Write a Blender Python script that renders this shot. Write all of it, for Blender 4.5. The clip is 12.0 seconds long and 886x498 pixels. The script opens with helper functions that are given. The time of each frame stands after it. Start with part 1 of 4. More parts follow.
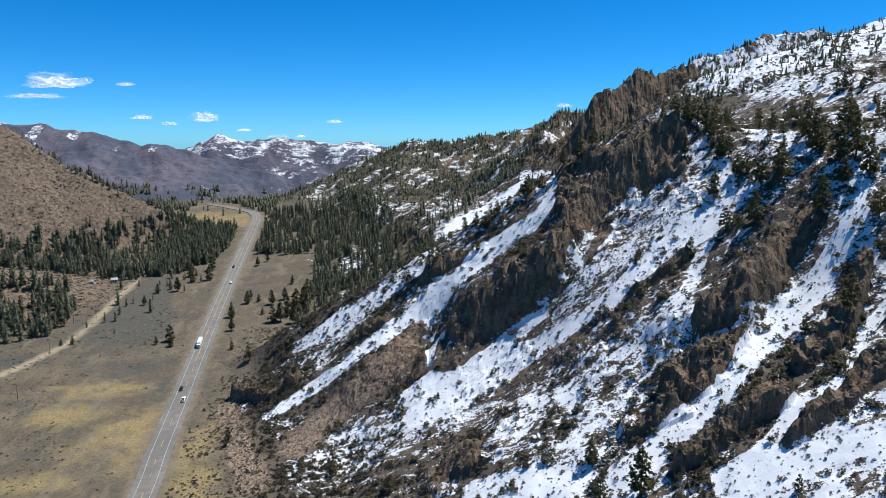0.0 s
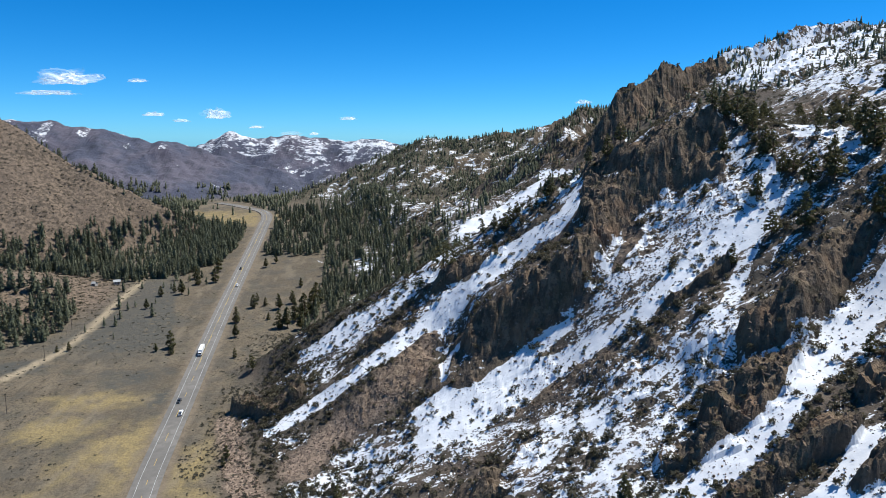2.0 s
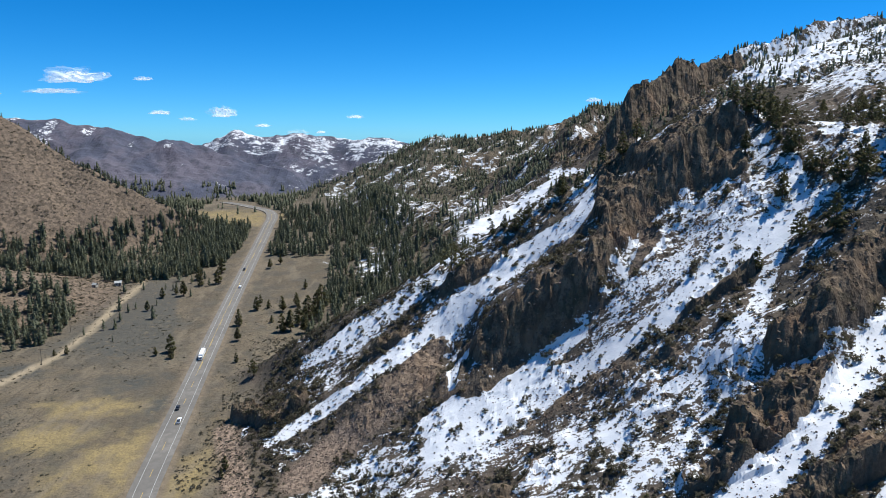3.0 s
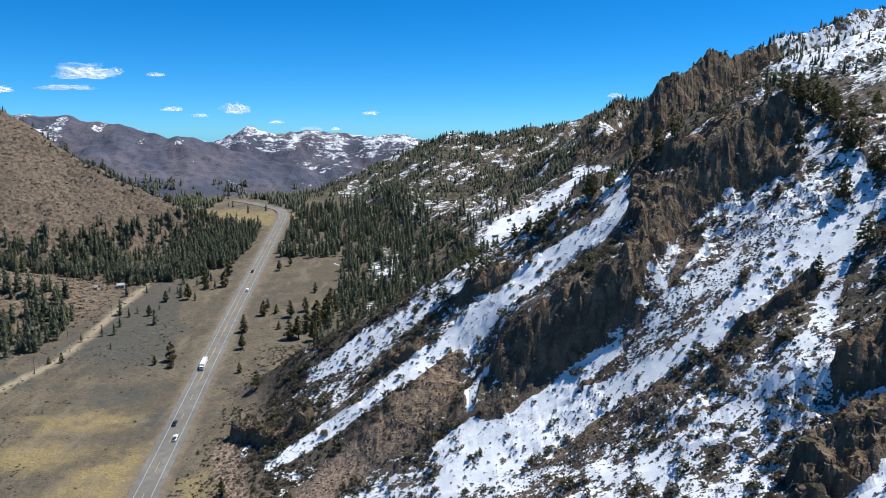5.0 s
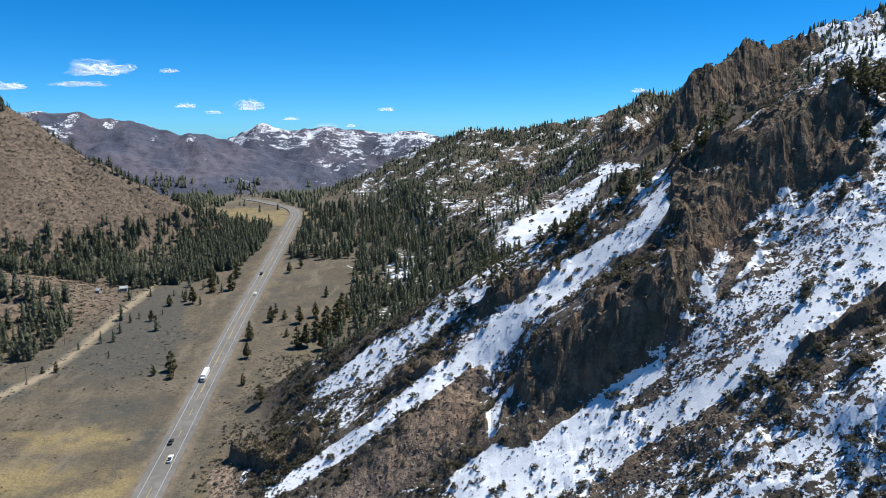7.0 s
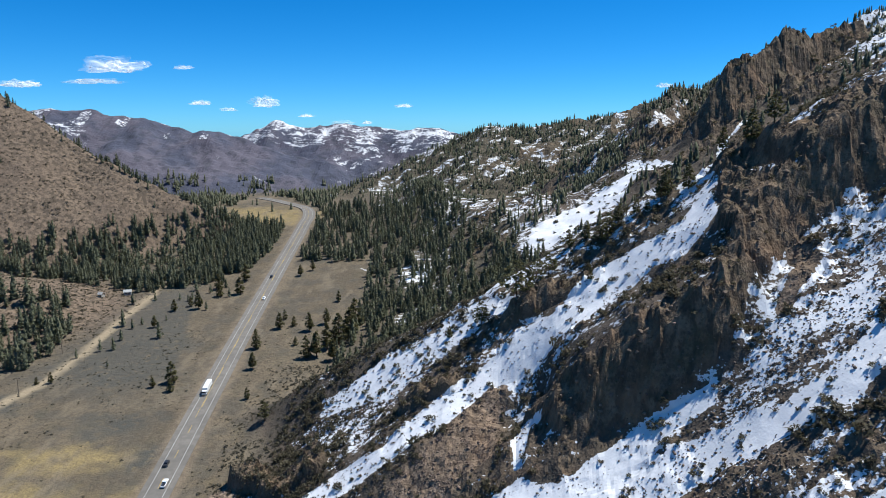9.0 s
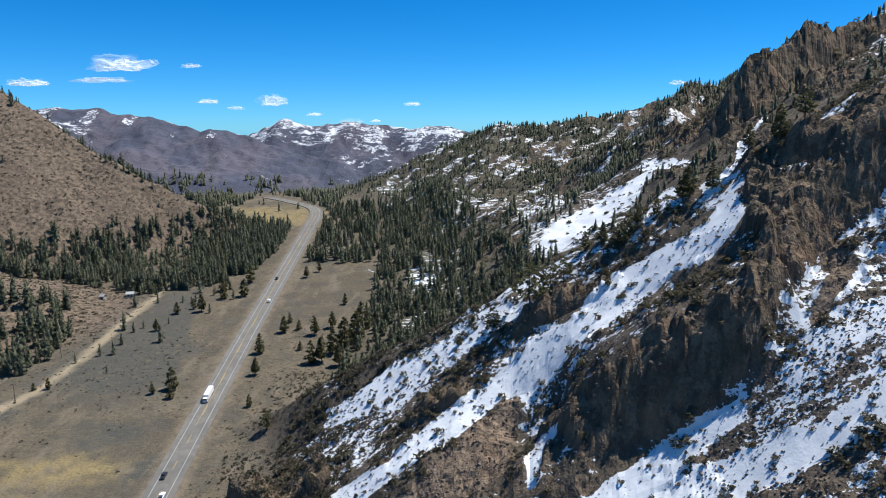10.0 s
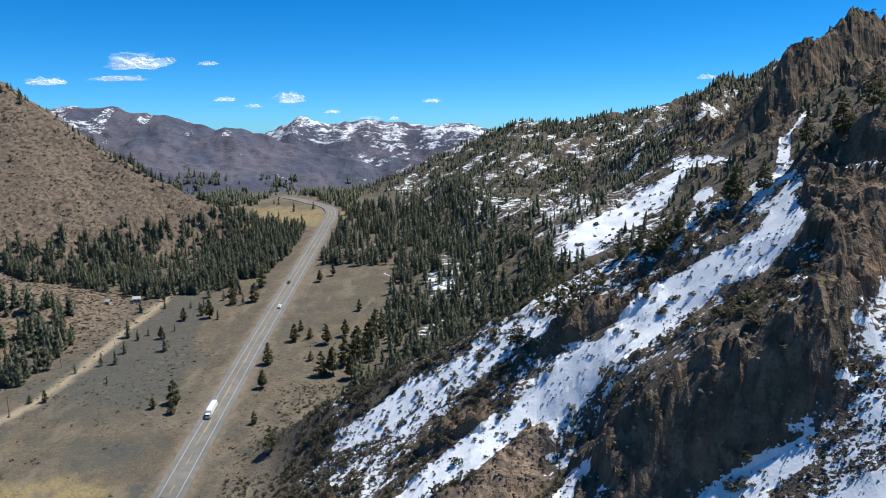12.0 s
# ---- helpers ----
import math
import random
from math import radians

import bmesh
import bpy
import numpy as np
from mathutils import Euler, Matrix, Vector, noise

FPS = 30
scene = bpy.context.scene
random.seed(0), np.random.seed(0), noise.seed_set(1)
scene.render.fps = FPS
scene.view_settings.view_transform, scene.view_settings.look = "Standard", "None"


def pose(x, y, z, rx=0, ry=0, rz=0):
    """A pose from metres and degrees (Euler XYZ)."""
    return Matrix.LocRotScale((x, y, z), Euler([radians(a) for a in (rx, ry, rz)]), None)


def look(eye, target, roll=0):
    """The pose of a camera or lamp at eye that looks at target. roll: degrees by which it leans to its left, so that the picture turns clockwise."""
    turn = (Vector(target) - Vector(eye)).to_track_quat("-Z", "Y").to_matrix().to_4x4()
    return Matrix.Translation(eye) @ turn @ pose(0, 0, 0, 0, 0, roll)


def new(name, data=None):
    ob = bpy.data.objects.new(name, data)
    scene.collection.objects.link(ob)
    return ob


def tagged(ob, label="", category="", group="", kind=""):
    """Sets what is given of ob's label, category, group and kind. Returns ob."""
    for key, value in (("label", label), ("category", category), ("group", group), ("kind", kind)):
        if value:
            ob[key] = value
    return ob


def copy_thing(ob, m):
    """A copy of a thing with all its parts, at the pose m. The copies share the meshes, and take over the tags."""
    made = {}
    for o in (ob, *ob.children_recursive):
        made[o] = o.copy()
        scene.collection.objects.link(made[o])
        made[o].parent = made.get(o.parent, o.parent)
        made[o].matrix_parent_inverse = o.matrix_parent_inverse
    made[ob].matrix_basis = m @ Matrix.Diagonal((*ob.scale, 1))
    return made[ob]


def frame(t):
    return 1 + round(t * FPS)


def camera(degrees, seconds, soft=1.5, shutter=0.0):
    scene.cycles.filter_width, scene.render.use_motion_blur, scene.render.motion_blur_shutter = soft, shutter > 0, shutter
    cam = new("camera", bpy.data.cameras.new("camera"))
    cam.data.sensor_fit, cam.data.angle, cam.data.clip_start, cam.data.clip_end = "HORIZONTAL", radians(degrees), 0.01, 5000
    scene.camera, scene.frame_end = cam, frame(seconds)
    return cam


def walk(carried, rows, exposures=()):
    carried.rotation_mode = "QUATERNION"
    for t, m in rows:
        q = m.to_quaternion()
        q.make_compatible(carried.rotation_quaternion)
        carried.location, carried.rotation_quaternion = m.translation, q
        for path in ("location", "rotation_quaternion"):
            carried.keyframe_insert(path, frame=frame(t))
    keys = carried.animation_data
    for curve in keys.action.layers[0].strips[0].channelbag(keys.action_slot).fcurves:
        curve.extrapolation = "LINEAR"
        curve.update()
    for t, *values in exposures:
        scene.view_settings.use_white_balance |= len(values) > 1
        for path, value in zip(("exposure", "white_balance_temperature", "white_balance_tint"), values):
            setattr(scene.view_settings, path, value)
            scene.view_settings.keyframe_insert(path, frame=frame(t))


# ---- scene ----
cam = camera(65.5, 12.0, soft=0.9)
# seconds, x, y, z, yaw, pitch, roll
PATH = [
    (0.0, 0.00, 0.00, 150.00, -0.00, -9.00, 0.00),
    (0.5, 0.15, 7.11, 149.84, 0.32, -9.04, -0.01),
    (1.0, 0.19, 14.35, 149.64, 0.64, -9.08, -0.02),
    (1.5, 0.12, 21.70, 149.40, 0.97, -9.13, -0.03),
    (2.0, -0.03, 29.15, 149.12, 1.30, -9.17, -0.04),
    (2.5, -0.26, 36.69, 148.81, 1.62, -9.22, -0.04),
    (3.0, -0.59, 44.29, 148.47, 1.95, -9.26, -0.04),
    (5.0, -2.55, 75.04, 146.93, 3.30, -9.45, -0.02),
    (5.5, -3.16, 82.74, 146.51, 3.65, -9.49, 0.00),
    (6.0, -3.83, 90.41, 146.10, 4.00, -9.54, 0.01),
    (6.5, -4.53, 98.05, 145.69, 4.35, -9.59, 0.04),
    (7.0, -5.25, 105.64, 145.29, 4.71, -9.64, 0.06),
    (9.0, -8.26, 135.09, 143.81, 6.20, -9.82, 0.21),
    (9.5, -9.01, 142.16, 143.50, 6.59, -9.87, 0.26),
    (10.0, -9.75, 149.09, 143.21, 6.98, -9.92, 0.31),
    (10.5, -10.46, 155.85, 142.97, 7.38, -9.96, 0.37),
    (11.0, -11.15, 162.43, 142.76, 7.79, -10.01, 0.43),
    (11.5, -11.80, 168.82, 142.61, 8.20, -10.05, 0.50),
    (12.0, -12.41, 175.00, 142.50, 8.63, -10.10, 0.58),
]
walk(cam, [(t, pose(x, y, z, 90 + pitch, roll, yaw)) for t, x, y, z, yaw, pitch, roll in PATH], [(0, 0.28, 6450, 6), (12, 0.28, 6450, 6)])

# ---- light ----
SUN_DIR = Vector((0.42, 0.20, 0.885)).normalized()
world = bpy.data.worlds.new("world")
scene.world = world
world.use_nodes = True
wn = world.node_tree
sky = wn.nodes.new("ShaderNodeTexSky")
sky.sky_type = "NISHITA"
sky.sun_disc = False
sky.sun_elevation = math.asin(SUN_DIR.z)
sky.sun_rotation = math.atan2(SUN_DIR.x, SUN_DIR.y)
sky.altitude = 1800
sky.air_density = 0.75
sky.dust_density = 0.5
sky.ozone_density = 3.0
wn.nodes["Background"].inputs["Strength"].default_value = 0.112
clear = wn.nodes.new("ShaderNodeMix")
clear.data_type, clear.blend_type = "RGBA", "MULTIPLY"
clear.inputs[0].default_value, clear.inputs[7].default_value = 1.0, (0.41, 0.77, 1.09, 1)
deep = wn.nodes.new("ShaderNodeHueSaturation")
deep.inputs["Saturation"].default_value = 1.12
wn.links.new(sky.outputs["Color"], clear.inputs[6])
wn.links.new(clear.outputs[2], deep.inputs["Color"])
wn.links.new(deep.outputs["Color"], wn.nodes["Background"].inputs["Color"])
sun_data = bpy.data.lights.new("sun", "SUN")
sun_data.energy, sun_data.angle, sun_data.color = 5.2, radians(0.5), (1.0, 0.97, 0.93)
sun = new("sun", sun_data)
sun.matrix_world = look((0, 0, 400), Vector((0, 0, 400)) - SUN_DIR)

# ---- shape of the land ----
def remembered(work):
    """Keeps the last few results, so that the same arrays are worked out once."""
    kept = []

    def ask(x, y):
        for a, b, out in kept:
            if a is x and b is y:
                return out
        out = work(x, y)
        kept.append((x, y, out))
        del kept[:-3]
        return out

    return ask


def hash01(i, j, seed):
    n = (i.astype(np.int64) * 374761393 + j.astype(np.int64) * 668265263 + seed * 1442695041) & 0x7FFFFFFF
    n = (n ^ (n >> 13)) * 1274126177 & 0x7FFFFFFF
    return ((n ^ (n >> 16)) & 0xFFFFF) / float(0xFFFFF)


def vnoise(x, y, seed=0):
    """Smooth value noise, 0 to 1."""
    i, j = np.floor(x), np.floor(y)
    u, v = x - i, y - j
    u, v = u * u * u * (u * (u * 6 - 15) + 10), v * v * v * (v * (v * 6 - 15) + 10)
    a, b = hash01(i, j, seed), hash01(i + 1, j, seed)
    c, d = hash01(i, j + 1, seed), hash01(i + 1, j + 1, seed)
    return (a * (1 - u) + b * u) * (1 - v) + (c * (1 - u) + d * u) * v


def fbm(x, y, size, octaves=4, seed=0, gain=0.5):
    total, amp, norm = 0.0, 1.0, 0.0
    for k in range(octaves):
        total = total + amp * vnoise(x / size * 2 ** k, y / size * 2 ** k, seed + 17 * k)
        norm += amp
        amp *= gain
    return total / norm


def ridged(x, y, size, octaves=4, seed=0):
    total, amp, norm = 0.0, 1.0, 0.0
    for k in range(octaves):
        total = total + amp * (1 - np.abs(2 * vnoise(x / size * 2 ** k, y / size * 2 ** k, seed + 31 * k) - 1))
        norm += amp
        amp *= 0.5
    return total / norm


def crags(x, y, size, seed=0):
    """Blocky steps: every cell of a jittered grid has its own height."""
    i, j = np.floor(x / size), np.floor(y / size)
    best, val = np.full(np.shape(x), 1e9), np.zeros(np.shape(x))
    for di in (-1, 0, 1):
        for dj in (-1, 0, 1):
            a, b = i + di, j + dj
            px, py = (a + hash01(a, b, seed)) * size, (b + hash01(a, b, seed + 5)) * size
            d = (px - x) ** 2 + (py - y) ** 2
            hit = d < best
            best, val = np.where(hit, d, best), np.where(hit, hash01(a, b, seed + 9), val)
    return val


def step(a, b, v):
    s = np.clip((v - a) / (b - a), 0, 1)
    return s * s * (3 - 2 * s)


def smax(a, b, k):
    h = np.clip(0.5 + 0.5 * (a - b) / k, 0, 1)
    return b + (a - b) * h + k * h * (1 - h)


def smin(a, b, k):
    return -smax(-a, -b, k)


def ridge(x, y, crest, front, back):
    """Height under a crest line (x, y, z ...) that falls by front towards the camera's side and by back behind."""
    c = np.array(crest, float)
    cy, cz = np.interp(x, c[:, 0], c[:, 1]), np.interp(x, c[:, 0], c[:, 2])
    d = y - cy
    cz = cz - np.maximum(c[0, 0] - x, 0) * 0.5 - np.maximum(x - c[-1, 0], 0) * 0.1
    return cz - np.where(d < 0, -d * front, d * back)


def near_line(x, y, line):
    """Distance to a line in plan and the run along it, 0 to 1."""
    p = np.array(line, float)
    best, run = np.full(np.shape(x), 1e9), np.zeros(np.shape(x))
    for k in range(len(p) - 1):
        a, e = p[k, :2], p[k + 1, :2] - p[k, :2]
        s = np.clip(((x - a[0]) * e[0] + (y - a[1]) * e[1]) / (e @ e), 0, 1)
        d = np.hypot(x - a[0] - s * e[0], y - a[1] - s * e[1])
        hit = d < best
        best, run = np.where(hit, d, best), np.where(hit, (k + s) / (len(p) - 1), run)
    return best, run


def floor_height(y):
    return -7.5 + 0.122 * (np.clip(y, -200, 880) - 354) + 0.03 * np.clip(y - 880, 0, 400)


def foot(y):
    """Where the slope beside the road begins."""
    return np.interp(y, [0, 250, 354, 430, 600, 680, 850, 1000], [-60, -95, -114, -112, -122, -135, -190, -230])


FOREST_RIDGE = [(-283, 930, 50), (-241, 980, 70), (-193, 1020, 86), (-135, 1060, 106), (-97, 1090, 136), (-60, 1098, 147), (14, 1110, 151), (130, 1130, 164), (198, 1141, 186), (300, 1100, 228)]
MID_RIDGE = [(40, 800, 105), (86, 805, 140), (118, 815, 168), (150, 862, 184), (210, 900, 198)]
CLIFF_RIDGE = [(80, 668, 92), (98, 670, 116), (112, 676, 134), (128, 683, 156), (148, 690, 185), (191, 713, 212), (240, 735, 220), (277, 746, 236), (309, 754, 248), (352, 770, 262), (420, 780, 268)]
FAR_HILLS = [(-900, 1080, 170), (-678, 1100, 178), (-529, 1100, 156), (-405, 1100, 132), (-299, 1100, 102), (-192, 1110, 70)]
LEFT_HILL = [(-820, 745, 390), (-540, 740, 212), (-475, 738, 172), (-414, 738, 134), (-353, 742, 97), (-300, 765, 64), (-270, 790, 45)]
SNOW_PEAKS = [(-480, 1190, 138), (-425, 1190, 140), (-384, 1190, 158), (-340, 1190, 150), (-275, 1190, 153), (-215, 1190, 141), (-140, 1190, 148), (-60, 1190, 140)]
# feet of the crags' walls: how far each wall lifts the ground on its upper side, and how far behind it fades
WALLS = [(30, [(-8, 367, 0), (6, 356, 8), (30, 353, 21), (58, 353, 20), (72, 361, 13)]),
         (38, [(66, 364, 6), (78, 374, 14), (94, 386, 14), (112, 390, 14), (135, 399, 14), (152, 410, 6)]),
         (26, [(92, 292, 5), (110, 281, 8), (128, 278, 10), (143, 290, 12), (162, 312, 8)])]
# broad hollows and swells: x, y, height, radius
SWELLS = [(40, 334, -9, 30), (100, 374, -7, 20), (-55, 368, 8, 26), (-95, 385, 7, 24), (150, 292, -10, 30), (205, 395, -10, 45), (-9, 382, -12, 15)]


def walls(x, y):
    x, y = np.atleast_1d(x), np.atleast_1d(y)
    out = np.zeros(np.shape(x))
    for back, line in WALLS:
        p = np.array(line, float)
        for k in range(len(p) - 1):
            e = p[k + 1, :2] - p[k, :2]
            n = np.array([-e[1], e[0]]) / np.hypot(*e)
            s = ((x - p[k, 0]) * e[0] + (y - p[k, 1]) * e[1]) / (e @ e)
            d = (x - p[k, 0]) * n[0] + (y - p[k, 1]) * n[1]
            lift = p[k, 2] + (p[k + 1, 2] - p[k, 2]) * np.clip(s, 0, 1)
            ends = step(-0.35, 0.0, s) * step(1.35, 1.0, s)
            out = np.maximum(out, lift * ends * step(-2, 8, d) * step(back * 1.6, back * 0.3, d))
    return out


@remembered
def base_height(x, y):
    g = floor_height(y)
    d = x - foot(y)
    side = g + np.interp(d, [0, 60, 130, 180, 220, 260, 320, 400, 900, 2500], [0, 8, 40, 62, 84, 104, 140, 180, 340, 420])
    side = side - 0.3 * np.maximum(y - 680, 0) * step(80, 200, d)
    front = -168 + 0.618 * x + 0.582 * y
    behind = 88 + 0.56 * x - 0.42 * (y - 432)
    spur = smin(smin(front, behind, 7), 155 + 0.03 * x, 10)
    h = smax(smax(side, g, 4), spur, 8)
    for cx, cy, dz, r in SWELLS:
        h = h + dz * np.exp(-((x - cx) ** 2 + (y - cy) ** 2) / r ** 2)
    h = np.maximum(h, g) + walls(x, y).reshape(np.shape(x))
    h = smax(h, ridge(x, y, FOREST_RIDGE, 0.62, 0.4), 12)
    h = smax(h, ridge(x, y, MID_RIDGE, 0.8, 0.4), 8)
    h = smax(h, ridge(x, y, CLIFF_RIDGE, 1.9, 0.5), 6)
    left = ridge(x, y, LEFT_HILL, 0.85, 0.5)
    h = smax(h, left, 10)
    h = smax(h, ridge(x, y, FAR_HILLS, 0.55, 0.4), 6)
    h = smax(h, ridge(x, y, SNOW_PEAKS, 0.7, 0.4), 6)
    mound = 26 * np.exp(-((x + 395) / 75) ** 2 - ((y - 560) / 50) ** 2)
    return h + mound


@remembered
def hilly(x, y):
    """0 on the valley floor, 1 on the slopes."""
    return step(2, 16, base_height(x, y) - floor_height(y))

# ---- materials ----
class Nodes:
    """Short names for building a material's nodes."""

    def __init__(self, name, rough=0.9):
        self.mat = bpy.data.materials.new(name)
        self.mat.use_nodes = True
        self.tree = self.mat.node_tree
        self.bsdf = self.tree.nodes["Principled BSDF"]
        self.bsdf.inputs["Roughness"].default_value = rough
        self.bsdf.inputs["Specular IOR Level"].default_value = 0.2
        self.place = self.add("ShaderNodeNewGeometry").outputs["Position"]

    def add(self, kind):
        return self.tree.nodes.new(kind)

    def put(self, value, socket):
        if hasattr(value, "is_output"):
            self.tree.links.new(value, socket)
        else:
            socket.default_value = value

    def noise(self, size, detail=4.0, rough=0.55, stretch=None):
        n = self.add("ShaderNodeTexNoise")
        n.inputs["Scale"].default_value = 1.0 / size
        n.inputs["Detail"].default_value = detail
        n.inputs["Roughness"].default_value = rough
        self.put(self.place if stretch is None else self.mapped(stretch), n.inputs["Vector"])
        return n.outputs["Fac"]

    def cells(self, size, feature="F1", out="Distance"):
        n = self.add("ShaderNodeTexVoronoi")
        n.feature = feature
        n.inputs["Scale"].default_value = 1.0 / size
        self.put(self.place, n.inputs["Vector"])
        return n.outputs[out]

    def mapped(self, stretch):
        """Position turned about z by stretch[0] degrees and squeezed by the rest."""
        m = self.add("ShaderNodeMapping")
        m.inputs["Rotation"].default_value = (0, 0, radians(stretch[0]))
        m.inputs["Scale"].default_value = stretch[1:]
        self.put(self.place, m.inputs["Vector"])
        return m.outputs["Vector"]

    def math(self, op, a, b=0.0):
        n = self.add("ShaderNodeMath")
        n.operation = op
        self.put(a, n.inputs[0])
        self.put(b, n.inputs[1])
        return n.outputs[0]

    def span(self, v, a, b, lo=0.0, hi=1.0):
        n = self.add("ShaderNodeMapRange")
        n.interpolation_type = "SMOOTHSTEP"
        for k, x in enumerate((v, a, b, lo, hi)):
            self.put(x, n.inputs[k])
        return n.outputs[0]

    def mix(self, fac, a, b):
        n = self.add("ShaderNodeMix")
        n.data_type = "RGBA"
        self.put(fac, n.inputs[0])
        self.put(a if hasattr(a, "is_output") else (*a, 1), n.inputs[6])
        self.put(b if hasattr(b, "is_output") else (*b, 1), n.inputs[7])
        return n.outputs[2]

    def attr(self, name):
        n = self.add("ShaderNodeAttribute")
        n.attribute_name = name
        return n.outputs["Fac"]

    def chance(self):
        return self.add("ShaderNodeObjectInfo").outputs["Random"]

    def island(self):
        return self.add("ShaderNodeNewGeometry").outputs["Random Per Island"]

    def bump(self, height, strength, distance):
        n = self.add("ShaderNodeBump")
        self.put(strength, n.inputs["Strength"])
        n.inputs["Distance"].default_value = distance
        self.put(height, n.inputs["Height"])
        self.put(n.outputs["Normal"], self.bsdf.inputs["Normal"])

    def colour(self, value):
        self.put(value if hasattr(value, "is_output") else (*value, 1), self.bsdf.inputs["Base Color"])
        return self.mat


def make_ground():
    m = Nodes("land", 0.95)
    fine, mid, big = m.noise(0.8, 3), m.noise(4, 4), m.noise(40, 4)
    # dry meadow
    grass = m.mix(m.span(big, 0.35, 0.65), (0.115, 0.092, 0.063), (0.158, 0.125, 0.084))
    grass = m.mix(m.span(m.noise(14, 5), 0.45, 0.62, 0, 0.7), grass, (0.085, 0.077, 0.062))
    grass = m.mix(m.span(m.noise(1.6, 4), 0.45, 0.62, 0, 0.6), grass, (0.07, 0.058, 0.044))
    grass = m.mix(m.span(m.noise(22, 5, 0.6), 0.54, 0.7, 0, 0.35), grass, (0.2, 0.163, 0.113))
    gold = m.math("MULTIPLY", m.attr("gold"), m.span(m.noise(11, 5), 0.22, 0.5))
    grass = m.mix(gold, grass, m.mix(m.span(m.noise(1.3, 3), 0.4, 0.65), (0.27, 0.205, 0.095), (0.19, 0.145, 0.075)))
    streak = m.noise(9, 5, 0.6, (9, 1, 0.3, 1))
    grass = m.mix(m.span(streak, 0.5, 0.68, 0, 0.55), grass, (0.19, 0.155, 0.108))
    grass = m.mix(m.span(streak, 0.48, 0.34, 0, 0.3), grass, (0.085, 0.08, 0.056))
    grass = m.mix(m.math("MULTIPLY", m.attr("sage"), m.span(mid, 0.25, 0.5)), grass, (0.076, 0.073, 0.062))
    # brown hillside with dry brush
    brush = m.mix(m.span(m.noise(3.2, 4), 0.42, 0.58), (0.185, 0.137, 0.098), (0.1, 0.077, 0.056))
    brush = m.mix(m.span(big, 0.4, 0.7, 0, 0.5), brush, (0.16, 0.118, 0.086))
    # volcanic rock and scree
    rock = m.mix(m.span(m.noise(5, 6, 0.65), 0.36, 0.64), (0.115, 0.082, 0.055), (0.2, 0.146, 0.098))
    rock = m.mix(m.span(m.noise(1.1, 4), 0.5, 0.68, 0, 0.6), rock, (0.07, 0.053, 0.037))
    rock = m.mix(m.span(m.cells(1.7), 0.05, 0.35, 0.6, 0), rock, (0.165, 0.128, 0.096))
    ribs = m.noise(3.2, 5, 0.6, (20, 1, 1, 0.22))
    rock = m.mix(m.span(ribs, 0.38, 0.54, 0.7, 0), rock, (0.05, 0.038, 0.028))
    rock = m.mix(m.span(m.noise(9, 4), 0.5, 0.66, 0, 0.45), rock, (0.075, 0.07, 0.04))
    rock = m.mix(m.span(m.noise(18, 4), 0.52, 0.7, 0, 0.55), rock, (0.24, 0.145, 0.09))
    scree = m.mix(m.span(m.cells(1.3, out="Color"), 0.2, 0.8), (0.125, 0.093, 0.07), (0.28, 0.205, 0.15))
    slope = m.mix(m.span(m.noise(16, 4), 0.42, 0.6), (0.118, 0.092, 0.07), (0.088, 0.073, 0.056))
    slope = m.mix(m.span(m.cells(1.1, out="Color"), 0.3, 0.9, 0, 0.6), slope, (0.055, 0.046, 0.039))
    slope = m.mix(m.attr("scree"), slope, scree)
    slope = m.mix(m.attr("brush"), slope, brush)
    # purple-grey scrub of the far hills, with blue distance haze mixed into its colour
    hazed_heath = m.mix(m.span(m.noise(60, 4), 0.4, 0.6), (0.112, 0.104, 0.13), (0.076, 0.082, 0.114))
    slope = m.mix(m.attr("hazed_heath"), slope, m.mix(m.span(m.noise(12, 4), 0.5, 0.65, 0, 0.6), hazed_heath, (0.056, 0.06, 0.074)))
    slope = m.mix(m.attr("duff"), slope, m.mix(m.span(mid, 0.4, 0.6), (0.065, 0.058, 0.042), (0.11, 0.092, 0.066)))
    slope = m.mix(m.attr("rock"), slope, rock)
    land = m.mix(m.attr("slope"), grass, slope)
    land = m.mix(m.attr("gravel"), land, m.mix(m.span(mid, 0.4, 0.65), (0.19, 0.15, 0.105), (0.14, 0.11, 0.08)))
    land = m.mix(m.attr("sand"), land, (0.30, 0.24, 0.16))
    # snow lies where the cover beats the roughness of the ground
    patch = m.math("MULTIPLY", m.noise(7, 4, 0.6, (-53, 0.4, 1.5, 1)), 0.5)
    patch = m.math("ADD", patch, m.math("MULTIPLY", m.noise(2.4, 4, 0.6, (-53, 0.6, 1.3, 1)), 0.4))
    patch = m.math("ADD", patch, m.math("MULTIPLY", m.noise(0.9, 3), 0.3))
    # on the high far face it lies in streaks straight down the fall line
    down = m.math("ADD", m.math("MULTIPLY", m.noise(6, 4, 0.6, (-12, 1.5, 0.35, 1)), 0.7), m.math("MULTIPLY", m.noise(2.4, 3, 0.6, (-12, 1.3, 0.5, 1)), 0.3))
    axis = m.add("ShaderNodeSeparateXYZ")
    m.put(m.place, axis.inputs[0])
    face = m.math("MULTIPLY", m.span(axis.outputs[0], 185, 235), m.span(axis.outputs[1], 560, 620))
    patch = m.math("ADD", patch, m.math("MULTIPLY", face, m.math("SUBTRACT", down, patch)))
    snow = m.span(m.math("SUBTRACT", m.attr("snow"), m.math("SUBTRACT", patch, 0.05)), -0.01, 0.02)
    white = m.mix(m.span(mid, 0.4, 0.7), (0.66, 0.675, 0.70), (0.75, 0.755, 0.77))
